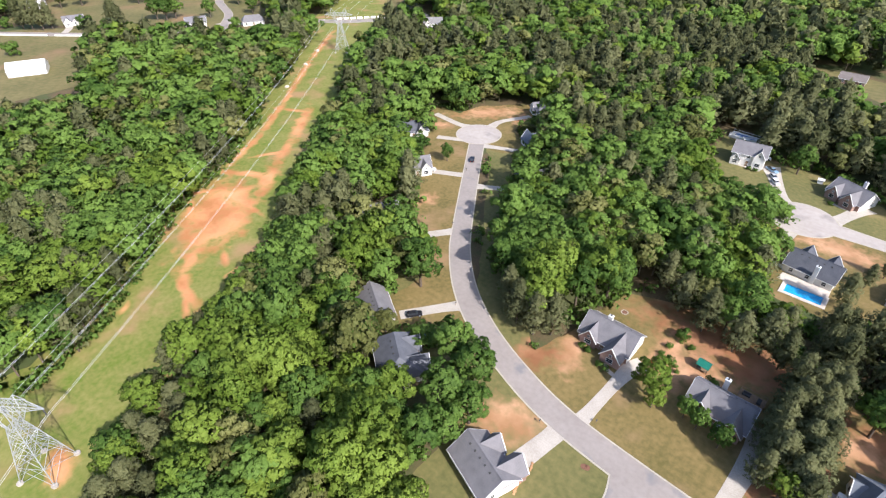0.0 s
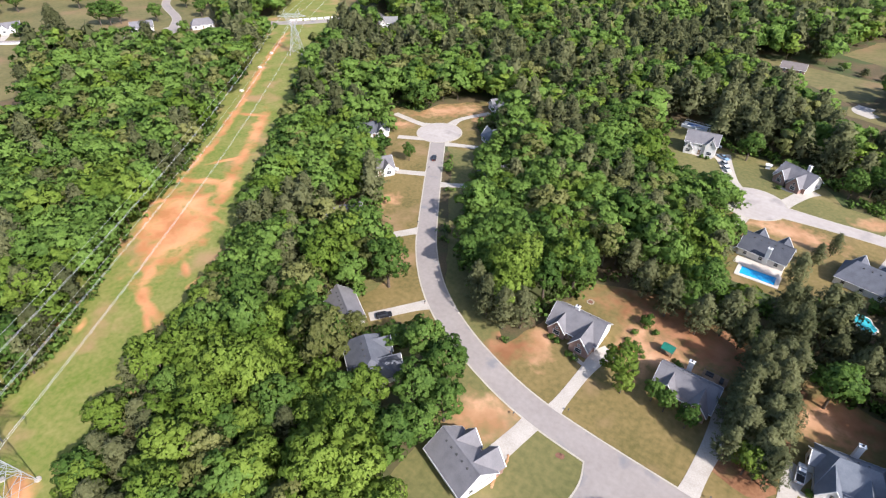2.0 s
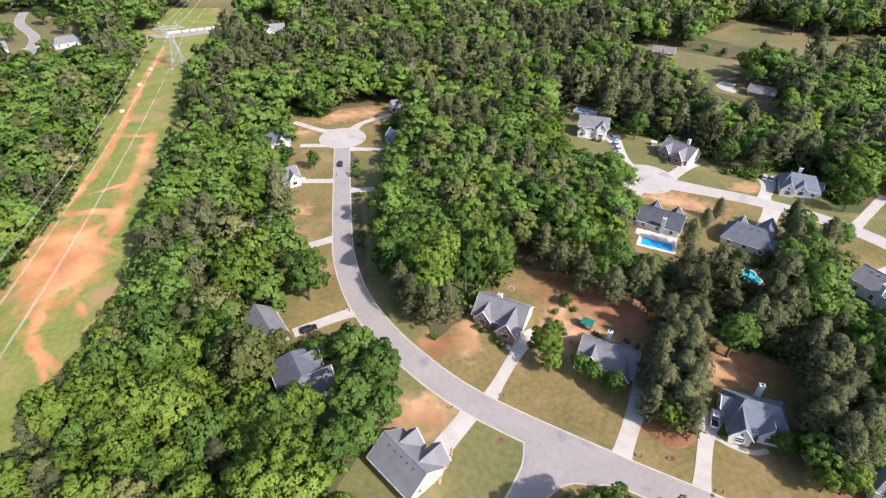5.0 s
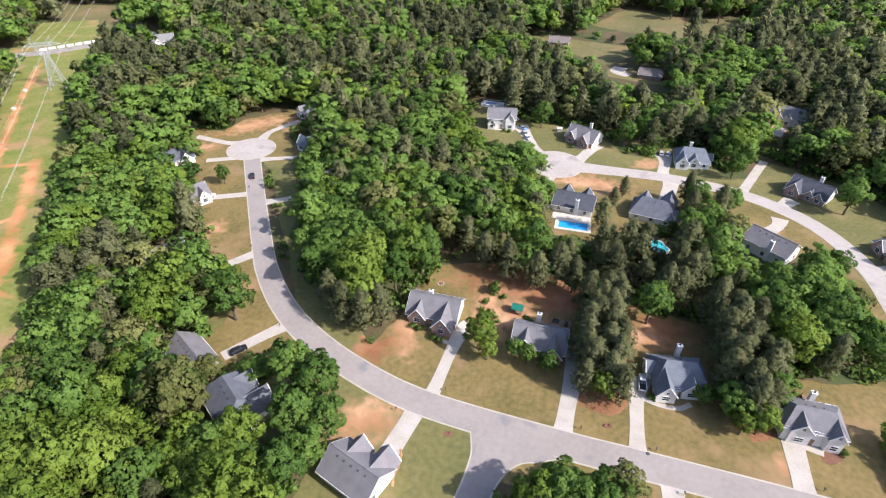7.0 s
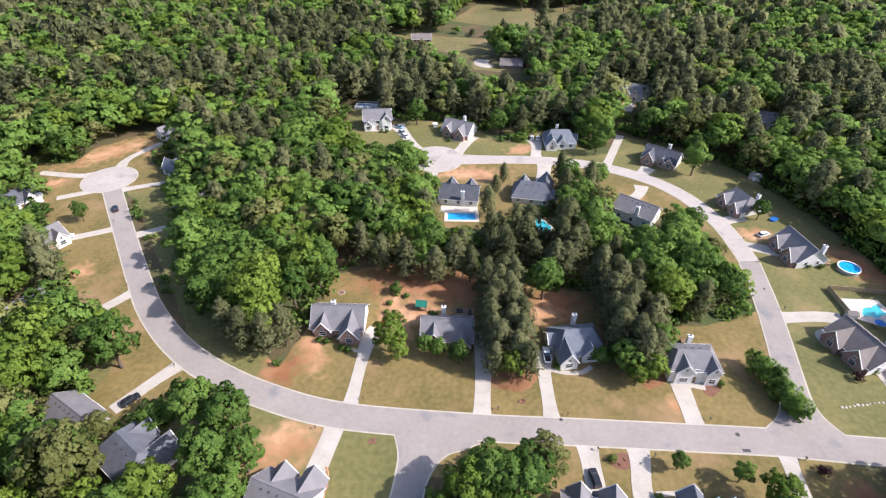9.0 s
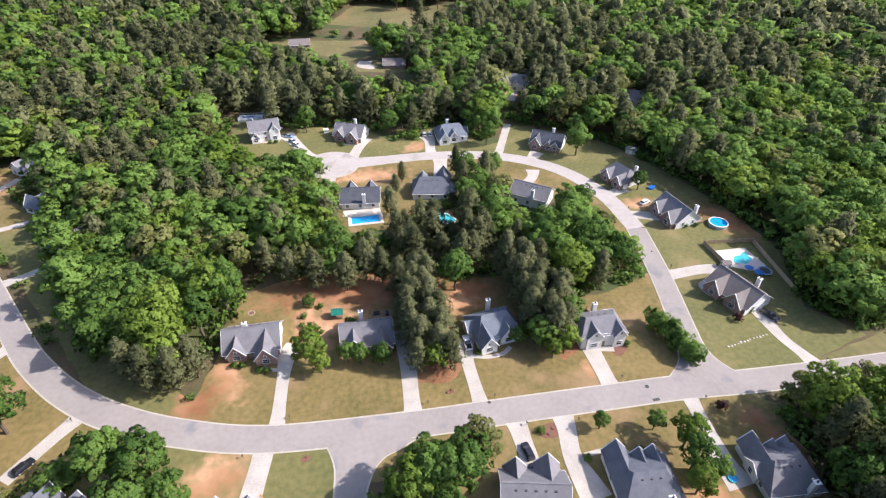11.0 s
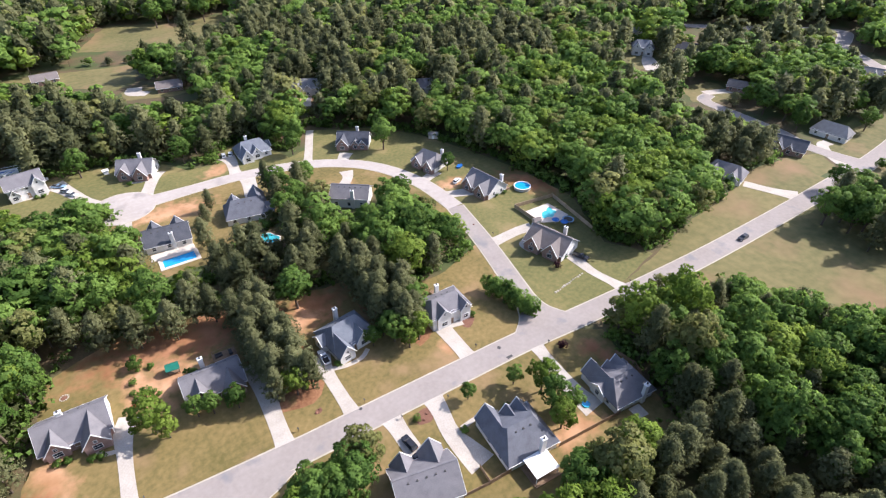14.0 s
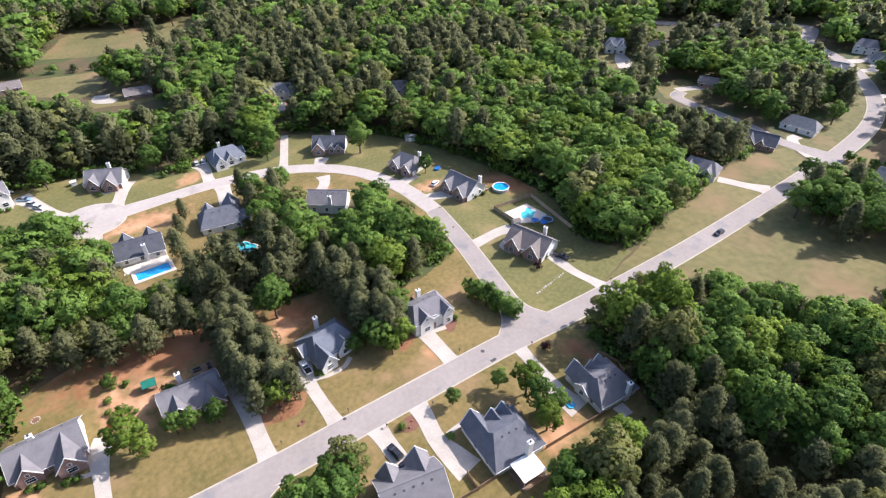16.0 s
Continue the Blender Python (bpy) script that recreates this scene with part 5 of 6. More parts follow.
for band, (r0, r1, step, lumps, per, size, scale) in enumerate(((0, 150, 6.3, 0, 0, 0, 1.0), (150, 250, 7.3, 62, 20, 0.38, 1.28), (250, 400, 8.0, 36, 14, 0.60, 1.4), (400, 650, 9.2, 18, 11, 0.92, 1.64))):
    rng = np.random.default_rng(40 + band)
    px, py = grid_points(rng, r0, r1, step)
    ok = ~blocked(px, py, 1.2)
    px, py = px[ok], py[ok]
    # trees in the camera's way are lowered, those left too low are dropped
    cap = sightline_cap(px, py)
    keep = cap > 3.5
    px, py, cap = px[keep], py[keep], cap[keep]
    drift = np.array([noise.noise((x * 0.02, y * 0.02, 5)) for x, y in zip(px, py)])
    drift2 = np.array([noise.noise((x * 0.035, y * 0.035, 11)) for x, y in zip(px, py)])
    draw = rng.uniform(0, 1, len(px))
    pine = draw < pine_share(px, py) * (1 + 2.2 * drift)
    young = (px < -76) & (px > -135) & (py < 18 - 0.36 * (px + 78))
    pine |= young & (draw < 0.85)
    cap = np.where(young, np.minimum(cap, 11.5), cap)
    lime = ~pine & (rng.uniform(0, 1, len(px)) < np.where((np.hypot(px, py) > 230) | ((px > -95) & (px < 0) & (py > 92)), 0.17, np.where((px < -30) & (py < 95), 0.44, 0.3)) + 0.8 * drift2)
    olive = ~pine & ~lime & (rng.uniform(0, 1, len(px)) < 0.15)
    for kind, mask in (("pine", pine), ("lime", lime), ("olive", olive), ("oak", ~pine & ~lime & ~olive)):
        idx = np.nonzero(mask)[0]
        if band == 0:
            NEAR_WOOD += [(kind, float(px[i]), float(py[i]), float(rng.uniform(3.9, 6.3) if kind != "pine" else rng.uniform(3.2, 4.4)), float(cap[i])) for i in idx]
            continue
        protos = [crown_points(np.random.default_rng(500 + 9 * band + k), "pine" if kind == "pine" else "oak", lumps, per, size) for k in range(5)]
        for k in range(5):
            use = idx[k::5]
            if not len(use):
                continue
            a = rng.uniform(0, 2 * np.pi, len(use))
            s = rng.uniform(0.78, 1.3, len(use)) * scale * (1.15 if kind != "pine" else 0.96)
            h = rng.uniform(0.86, 1.14, len(use)) * (0.62 + 0.36 * s)
            # trimmed to the height that the camera's sightline allows
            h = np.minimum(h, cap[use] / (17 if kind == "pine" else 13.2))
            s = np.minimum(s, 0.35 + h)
            FOREST[kind].append((planted(protos[k], px[use], py[use], a, s, h), k))
        for i in idx[:: 1 if band < 2 else 3]:
            ring = [(0.2 * math.cos(q), 0.2 * math.sin(q)) for q in (0.5, 2.6, 4.7)]
            top = (px[i], py[i], min(10.0, cap[i] * 0.7))
            base = [(px[i] + c, py[i] + s_, 0.0) for c, s_ in ring]
            FOREST["bark"].append(np.array([base[0], base[1], top, base[1], base[2], top, base[2], base[0], top]))

# the nearest trees of the woods are trees of their own, the rest one mass a kind
NEAR_WOOD.sort(key=lambda q: math.hypot(q[1], q[2]))
rng = np.random.default_rng(77)
SINGLE = NEAR_WOOD[:300]
for k, (kind, x, y, r, most) in enumerate(SINGLE):
    # most is the height that the camera's sightline allows
    full = 16.5 if kind == "pine" else 13.2
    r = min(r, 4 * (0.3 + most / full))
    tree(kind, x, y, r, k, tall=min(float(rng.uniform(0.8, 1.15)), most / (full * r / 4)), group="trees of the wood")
for kind, x, y, r, most in NEAR_WOOD[300:]:
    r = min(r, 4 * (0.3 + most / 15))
    k = int(rng.integers(4))
    P = crown_points(np.random.default_rng(900 + k), "pine" if kind == "pine" else "oak", 60, 22, 0.34)
    a, s = rng.uniform(0, 6.28), r / 4
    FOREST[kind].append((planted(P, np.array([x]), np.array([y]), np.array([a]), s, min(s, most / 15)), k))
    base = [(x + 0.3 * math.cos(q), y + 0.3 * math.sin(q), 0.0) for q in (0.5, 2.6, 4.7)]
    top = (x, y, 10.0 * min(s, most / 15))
    FOREST["bark"].append(np.array([base[0], base[1], top, base[1], base[2], top, base[2], base[0], top]))
for kind, label in (("oak", "dense green broadleaf wood"), ("lime", "bright young broadleaf wood"), ("pine", "dark olive pine wood"), ("olive", "dull olive broadleaf wood")):
    # every tree has a tint of its own
    shades = np.concatenate([np.repeat(rng.normal(0, 0.2, len(block)), block.shape[1]) for block, _ in FOREST[kind]])
    leaves = np.concatenate([block.reshape(-1, 6) for block, _ in FOREST[kind]])
    tagged(new("woodland", tri_mesh("woodland", leaves, "leaf_" + kind, shades)), label, "forest", kind="stuff")
tagged(new("woodland_trunks", tri_mesh("woodland_trunks", np.concatenate(FOREST["bark"]), "bark")), "slender brown trunks inside the woods", "forest", kind="stuff")

# low growth along the edges of the woods
rng = np.random.default_rng(8)
px, py = grid_points(rng, 30, 270, 2.6)
free = ~blocked(px, py, 0.4)
px, py = px[free], py[free]
edge = blocked(px, py, 5.0)
px, py = px[edge], py[edge]
low = []
for k in range(6):
    use = np.arange(len(px))[k::6]
    g = np.random.default_rng(300 + k)
    c = g.normal(size=(7, 3)) * np.array([0.8, 0.8, 0.55]) + np.array([0, 0, 1.1])
    P = leaf_cloud(g, c, g.uniform(0.6, 1.0, 7), 9, 0.40)
    s = rng.uniform(0.6, 1.9, len(use))
    low.append(planted(P, px[use], py[use], rng.uniform(0, 6.28, len(use)), s, s).reshape(-1, 6))
low = np.concatenate(low)
low[:, 2] = np.maximum(low[:, 2], 0.05)
tagged(new("undergrowth", tri_mesh("undergrowth", low, "leaf_oak")), "green bushy undergrowth at the wood's edge", "undergrowth", kind="stuff")


# ---------- power line ----------
def lattice_tower(x, y, rot, height):
    e = empty("pylon", x, y, rot)
    tagged(e, "grey galvanised lattice power pylon with a wide bridge arm", "pylon")
    b0, b1, zw, zt = 3.9, 1.1, height * 0.62, height * 0.84
    corner = [(-1, -1), (1, -1), (1, 1), (-1, 1)]

    def at(c, z):
        k = b0 + (b1 - b0) * min(z / zw, 1)
        return Vector((c[0] * k, c[1] * k, z))

    for c in corner:
        Build().strut(at(c, 0), at(c, zw), 0.11).strut(at(c, zw), (c[0] * 1.1, c[1] * 1.1, zt), 0.10).to("leg", "steel", e)
        Build().hexa([(c[0] * b0 + 0.7 * math.cos(q), c[1] * b0 + 0.7 * math.sin(q)) for q in np.linspace(0, 5.6, 9)], -0.3, 0.5).to("footing", "concrete", e, "pale concrete footing")
    levels = [0, zw * 0.3, zw * 0.55, zw * 0.76, zw * 0.9, zw]
    for i in range(4):
        c, d = corner[i], corner[(i + 1) % 4]
        br = Build()
        for z0, z1 in zip(levels, levels[1:]):
            br.strut(at(c, z0), at(d, z1), 0.055).strut(at(d, z0), at(c, z1), 0.055).strut(at(c, z1), at(d, z1), 0.055)
            m = (at(c, z1) + at(d, z1)) / 2
            br.strut(at(c, (z0 + z1) / 2), m, 0.04).strut(at(d, (z0 + z1) / 2), m, 0.04)
        br.to("bracing", "steel", e)
    # fork above the waist and the bridge
    for s in (-1, 1):
        fk = Build()
        for yy in (-1, 1):
            fk.strut((s * 1.1, yy * 1.1, zw), (s * 4.6, yy * 0.9, zt), 0.09).strut((s * 0.3, yy * 1.1, zw), (s * 3.0, yy * 0.9, zt), 0.07)
            for k in range(4):
                z0, z1 = zw + (zt - zw) * k / 4, zw + (zt - zw) * (k + 1) / 4
                p = lambda z, a, b: (s * (a + (b - a) * (z - zw) / (zt - zw)), yy, z)
                fk.strut(p(z0, 1.1, 4.6), p(z1, 0.3, 3.0), 0.05)
                fk.strut(p(z0, 0.3, 3.0), p(z1, 1.1, 4.6), 0.05)
        fk.to("fork", "steel", e)
    arm = Build()
    L, deep = 9.0, 1.5
    for yy in (-0.9, 0.9):
        arm.strut((-L, 0, zt + 0.2), (-4.6, yy, zt), 0.08).strut((-4.6, yy, zt), (4.6, yy, zt), 0.09).strut((4.6, yy, zt), (L, 0, zt + 0.2), 0.08)
        arm.strut((-L, 0, zt + 0.3), (-4.6, yy, zt + deep), 0.08).strut((-4.6, yy, zt + deep), (4.6, yy, zt + deep), 0.09).strut((4.6, yy, zt + deep), (L, 0, zt + 0.3), 0.08)
        for k in range(-5, 5):
            u, v = k * 0.92, (k + 1) * 0.92
            arm.strut((u, yy, zt), (v, yy, zt + deep), 0.05).strut((u, yy, zt + deep), (v, yy, zt), 0.05)
        for s in (-1, 1):
            for k in range(4):
                q0, q1 = k / 4, (k + 1) / 4
                f0, f1 = 4.6 + (L - 4.6) * q0, 4.6 + (L - 4.6) * q1
                arm.strut((s * f0, yy * (1 - q0), zt + deep * (1 - q0)), (s * f1, yy * (1 - q1), zt + 0.2 * q1), 0.05)
    for k in range(-5, 6):
        arm.strut((k * 0.92, -0.9, zt), (k * 0.92, 0.9, zt), 0.045).strut((k * 0.92, -0.9, zt + deep), (k * 0.92, 0.9, zt + deep), 0.045)
    arm.to("crossarm", "steel", e)
    for s in (-1, 1):
        pk = Build()
        for yy in (-0.9, 0.9):
            pk.strut((s * 5.2, yy, zt + deep), (s * 4.4, 0, height), 0.07).strut((s * 2.6, yy, zt + deep), (s * 4.4, 0, height), 0.06)
        pk.to("earth_peak", "steel", e)
    for xx in (-8.6, 0, 8.6):
        ins = Build()
        for k in range(9):
            ins.strut((xx, 0, zt - 0.2 * k - 0.05), (xx, 0, zt - 0.2 * k - 0.17), 0.14, 8)
        ins.to("insulator", "iron", e, "dark string of insulator discs")
    return e


LINE = math.degrees(math.atan2(243, -172))
TOWERS = [(-108.6, -4.2, 26.0), (-281.0, 238.0, 27.0), (-455.0, 484.0, 27.0), (64.0, -247.0, 26.0)]
for x, y, h in TOWERS:
    lattice_tower(x, y, LINE - 90, h)
perp = Vector((math.cos(radians(LINE - 90)), math.sin(radians(LINE - 90)), 0))


def cable(a, b, sag, r, label):
    bd = Build()
    n = 26
    pts = [a.lerp(b, k / n) - Vector((0, 0, 4 * sag * (k / n) * (1 - k / n))) for k in range(n + 1)]
    side = (b - a).cross(Vector((0, 0, 1))).normalized() * r
    up = Vector((0, 0, r))
    v = [p + o for p in pts for o in (side, up, -side, -up)]
    f = [(4 * k + q, 4 * k + (q + 1) % 4, 4 * k + 4 + (q + 1) % 4, 4 * k + 4 + q) for k in range(n) for q in range(4)]
    bd.add(v, f + [(3, 2, 1, 0), (4 * n, 4 * n + 1, 4 * n + 2, 4 * n + 3)])
    tagged(bd.to("power_cable", "cable"), label, "cable", "cables of the power line")


for (x0, y0, h0), (x1, y1, h1) in ((TOWERS[3], TOWERS[0]), (TOWERS[0], TOWERS[1]), (TOWERS[1], TOWERS[2])):
    for off in (-8.6, 0, 8.6):
        for gap in (-0.22, 0.22):
            cable(Vector((x0, y0, h0 * 0.84 - 1.9)) + perp * (off + gap), Vector((x1, y1, h1 * 0.84 - 1.9)) + perp * (off + gap), 6.0, 0.029, "grey twin conductor sagging between pylons")
    for off in (-4.4, 4.4):
        cable(Vector((x0, y0, h0)) + perp * off, Vector((x1, y1, h1)) + perp * off, 4.5, 0.02, "thin grey earth wire between pylon peaks")


# ---------- pools ----------
def ring_band(inside_ring, outside_ring, z0, z1):
    """One closed band between two rings."""
    n = len(inside_ring)
    v = [(x, y, z) for ring in (inside_ring, outside_ring) for z in (z0, z1) for x, y in ring]
    f = []
    for k in range(n):
        m = (k + 1) % n
        f += [(n + k, 3 * n + k, 3 * n + m, n + m), (m, 2 * n + m, 2 * n + k, k), (2 * n + k, 2 * n + m, 3 * n + m, 3 * n + k), (m, k, n + k, n + m)]
    return Build().add(v, f)


def ring_wall(rx, ry, z0, z1, t, n=36):
    return ring_band(blob_ring(0, 0, rx, ry, 0, n, 0), blob_ring(0, 0, rx + t, ry + t, 0, n, 0), z0, z1)


p = tagged(empty("swimming_pool", 6.9, 164.4, -2), "bright blue rectangular in-ground pool with pale coping", "pool")
Build().box(-5.1, -2.2, -0.2, 5.1, 2.2, 0.12).to("water", "pool_water", p, "clear blue water")
for a in ((-6.4, -3.4, 6.4, -2.2), (-6.4, 2.2, 6.4, 3.2), (-6.4, -2.2, -5.1, 2.2), (5.1, -2.2, 6.4, 2.2)):
    Build().box(a[0], a[1], -0.2, a[2], a[3], 0.22).to("coping", "deck_white", p)
for sx in (-1, 1):
    Build().strut((5.0, sx * 0.35, 0.2), (5.0, sx * 0.35, 1.0), 0.04).strut((5.0, sx * 0.35, 1.0), (4.5, sx * 0.35, 0.9), 0.04).strut((4.5, sx * 0.35, 0.9), (4.4, sx * 0.35, 0.1), 0.04).to("ladder_rail", "steel", p)
tagged(Build().hexa([(-1.2, 167.9), (13.0, 167.2), (13.2, 171.2), (-0.6, 172.0)], -0.1, 0.2).to("patio", "deck_white"), "pale concrete patio behind the white house", "patio", kind="structure")

p = tagged(empty("round_pool", 131.8, 132.2), "round above-ground pool with blue liner", "pool")
ring_wall(3.2, 3.2, -0.2, 1.25, 0.12).to("pool_wall", "steel", p)
ring_wall(3.05, 3.05, 1.25, 1.36, 0.42).to("rim", "trim", p, "white top rail")
ring_wall(3.08, 3.08, 0.6, 1.22, 0.12).to("liner", "liner", p)
Build().hexa(blob_ring(0, 0, 3.15, 3.15, 0, 36, 0), 0.0, 1.05).to("water", "pool_water", p, "blue water")
tagged(Build().box(123.5, 134.5, -0.2, 127.2, 139, 0.9).to("pool_deck", "wood"), "brown wooden deck beside the round pool", "deck")

tagged(Build().hexa([(119.8, 118.6), (119.8, 110.2), (126.2, 106.4), (132.6, 107.6), (132.0, 117.8)], -0.1, 0.2).to("patio", "deck_white"), "white concrete pool terrace", "patio", kind="structure")
p = tagged(empty("swimming_pool", 127.6, 112.6, 30), "turquoise kidney-shaped pool in a white terrace", "pool")
kid = blob_ring(0, 0, 3.6, 2.3, 0, 30, 0.5, 3)
Build().hexa(kid, 0.0, 0.215).to("water", "pool_teal", p, "turquoise water")
ring_band(kid, [(x * 1.1, y * 1.1) for x, y in kid], 0.1, 0.26).to("coping", "deck_white", p)
p = tagged(empty("swimming_pool", 36.2, 158.4, 20), "small blue kidney-shaped pool among trees", "pool")
kid = blob_ring(0, 0, 2.2, 3.4, 0, 30, 0.5, 6)
Build().hexa(kid, 0.0, 0.2).to("water", "pool_teal", p, "blue-green water")
ring_band(kid, [(x * 1.14, y * 1.14) for x, y in kid], 0.0, 0.24).to("coping", "deck_white", p)


# ---------- fences ----------
def fence(pts, h, mat, label, step=2.4):
    e = tagged(empty("fence", *pts[0]), label, "fence")
    ox, oy = pts[0]
    for (x0, y0), (x1, y1) in zip(pts, pts[1:]):
        L = math.hypot(x1 - x0, y1 - y0)
        n = max(1, round(L / step))
        d = Vector(((x1 - x0) / L, (y1 - y0) / L, 0))
        s = Vector((-d.y, d.x, 0))
        for k in range(n):
            a = Vector((x0 - ox, y0 - oy, 0)) + d * (L * k / n)
            b = Vector((x0 - ox, y0 - oy, 0)) + d * (L * (k + 1) / n)
            Build().strut(a - Vector((0, 0, 0.3)), a + Vector((0, 0, h + 0.1)), 0.08).to("post", mat, e)
            q = s * 0.03
            w = a + (b - a) * 0.03
            v = b - (b - a) * 0.03
            Build().hexa([((w - q).x, (w - q).y), ((v - q).x, (v - q).y), ((v + q).x, (v + q).y), ((w + q).x, (w + q).y)], 0.08, h).to("panel", mat, e)
            Build().strut(w + Vector((0, 0, h)), v + Vector((0, 0, h)), 0.06).to("rail", mat, e)
    return e


fence([(119.2, 110.8), (119.5, 122.9), (136.9, 120.3), (132.4, 94.5)], 1.7, "pale_wood", "pale wooden fence round a pool garden")
fence([(41.0, 42.4), (46.6, 41.9)], 1.6, "wood", "brown wooden garden fence beside the slate-grey house")
fence([(59.8, 40.2), (73.1, 38.6), (78.4, 37.9)], 1.5, "wood", "brown wooden fence between two back gardens")
fence([(34.5, 43.4), (41.0, 42.4), (41.6, 47.0)], 1.3, "wood", "brown wooden side-garden fence")
fence([(-7.2, 174.8), (-1.2, 174.0)], 1.4, "trim", "white picket-style fence beside the blue pool")
fence([(89.6, 38.0), (94.0, 46.0), (93.0, 52.0)], 1.2, "wood", "low wooden fence along the woods")


# ---------- sheds, decks, small things ----------
def shed(x, y, rot, w, d, h, roof, wall, label, name="shed"):
    e = tagged(empty(name, x, y, rot), label, name.replace("_", " "))
    Build().box(-w / 2, -d / 2, -0.2, w / 2, d / 2, h).to("wall", wall, e)
    roof_gable(-w / 2, w / 2, -d / 2, d / 2, h, 0.55, 0.25, "x", 0.1).to("roof", roof, e)
    g = Build()
    for sx in (-1, 1):
        xx = sx * w / 2
        g.add([(xx, -d / 2, h), (xx, d / 2, h), (xx, 0, h + d / 2 * 0.55), (xx - sx * 0.1, -d / 2, h), (xx - sx * 0.1, d / 2, h), (xx - sx * 0.1, 0, h + d / 2 * 0.55)],
              [(0, 1, 2), (5, 4, 3), (0, 3, 4, 1), (1, 4, 5, 2), (2, 5, 3, 0)])
    g.to("gable", wall, e)
    Build().box(-0.6, -d / 2 - 0.05, 0, 0.6, -d / 2 + 0.03, min(1.9, h - 0.1)).to("door", "trim", e)
    return e


shed(129.4, 191.6, -40, 4.4, 3.2, 2.2, "roof_pale", "tan", "small pale garden shed under the trees")
shed(119.0, 110.4, -10, 2.6, 2.0, 1.9, "roof_brown", "tan", "small brown-roofed pool shed")
shed(-2.8, 243.4, 0, 2.0, 1.6, 1.8, "trim", "siding", "tiny white garden shed")
shed(-395.8, 91.6, 64, 20.0, 13.0, 3.6, "trim", "siding", "long white metal barn in a pasture", "barn")
c = tagged(empty("garden_shelter", -7.0, 115.4, -8), "play shelter with a green pitched canopy", "shelter")
for sx in (-1.4, 1.4):
    for sy in (-1.2, 1.2):
        Build().strut((sx, sy, -0.2), (sx, sy, 2.2), 0.09).to("post", "wood", c)
Build().box(-1.5, -1.3, 0.6, 1.5, 1.3, 0.72).to("floor", "wood", c)
roof_gable(-1.4, 1.4, -1.2, 1.2, 2.2, 0.7, 0.3, "x", 0.06).to("canopy", "green_roof", c, "green canopy")

e = tagged(empty("patio_cover", 52.2, 38.6, -6), "bright white flat patio roof behind the slate-grey house", "patio cover")
Build().slab([(-3.2, -2.6, 2.7), (3.0, -2.6, 2.7), (3.0, 2.6, 2.9), (-3.2, 2.6, 2.9)], 0.12).to("roof", "trim", e)
for sx in (-3.0, 2.8):
    Build().strut((sx, -2.4, -0.2), (sx, -2.4, 2.6), 0.08).to("post", "trim", e)
Build().box(-3.6, -3.2, -0.2, 3.4, 2.6, 0.2).to("deck", "wood", e)


def deck(x, y, rot, w, d, h, mat, label):
    e = tagged(empty("deck", x, y, rot), label, "deck")
    n = int(w / 0.45)
    for k in range(n):
        Build().box(-w / 2 + k * w / n, -d / 2, h - 0.08, -w / 2 + (k + 0.94) * w / n, d / 2, h).to("plank", mat, e)
    for sx in (-1, 1):
        for sy in (-1, 1):
            Build().strut((sx * (w / 2 - 0.1), sy * (d / 2 - 0.1), -0.2), (sx * (w / 2 - 0.1), sy * (d / 2 - 0.1), h + 0.95), 0.07).to("post", mat, e)
        Build().box(sx * w / 2 - 0.04, -d / 2, h + 0.85, sx * w / 2 + 0.04, d / 2, h + 0.95).to("railing", mat, e)
    Build().box(-w / 2, d / 2 - 0.04, h + 0.85, w / 2, d / 2 + 0.04, h + 0.95).to("railing", mat, e)


def pool_deck(x, y, rot, w, d, label):
    """Raised pool inside a broad railed surround."""
    e = tagged(empty("raised_pool", x, y, rot), label, "pool")
    for sy in (-1, 1):
        Build().box(-w / 2, sy * (d / 2 - 0.6) - 0.6, 0, w / 2, sy * (d / 2 - 0.6) + 0.6, 1.2).to("surround", "trim", e, "white boarded walkway")
        for k in range(7):
            px_ = -w / 2 + 0.1 + k * (w - 0.2) / 6
            Build().strut((px_, sy * (d / 2 - 0.1), 1.2), (px_, sy * (d / 2 - 0.1), 2.15), 0.06).to("post", "trim", e)
        Build().box(-w / 2, sy * (d / 2 - 0.1) - 0.05, 2.05, w / 2, sy * (d / 2 - 0.1) + 0.05, 2.15).to("railing", "trim", e)
    for sx in (-1, 1):
        Build().box(sx * (w / 2 - 0.9) - 0.9, -d / 2 + 1.2, 0, sx * (w / 2 - 0.9) + 0.9, d / 2 - 1.2, 1.2).to("surround", "trim", e, "white boarded walkway")
    Build().box(-w / 2 + 1.8, -d / 2 + 1.2, 0, w / 2 - 1.8, d / 2 - 1.2, 0.95).to("cover", "liner", e, "dark blue cover")


pool_deck(-38.2, 267.2, -6, 12.5, 5.4, "covered raised pool with a white railed surround")
deck(5.6, 112.6, -3, 6.0, 3.6, 0.9, "wood", "weathered dark wooden deck behind a brick house")
for x, y, rot, w, d in ((4.2, 112.9, -3, 1.9, 0.9), (7.2, 112.4, 87, 1.7, 0.9)):
    e = tagged(empty("garden_sofa", x, y, rot, 0.9), "dark cushioned garden sofa on a wooden deck", "sofa")
    Build().box(-w / 2, -d / 2, 0.0, w / 2, d / 2, 0.42).to("seat", "iron", e)
    Build().box(-w / 2, d / 2 - 0.2, 0.42, w / 2, d / 2, 0.85).to("backrest", "iron", e)
    for sx in (-1, 1):
        Build().box(sx * (w / 2 - 0.09) - 0.09, -d / 2, 0.42, sx * (w / 2 - 0.09) + 0.09, d / 2 - 0.2, 0.62).to("armrest", "iron", e)
deck(65.6, 170.2, 140, 5.0, 2.6, 1.0, "wood", "wooden deck beside the white house")
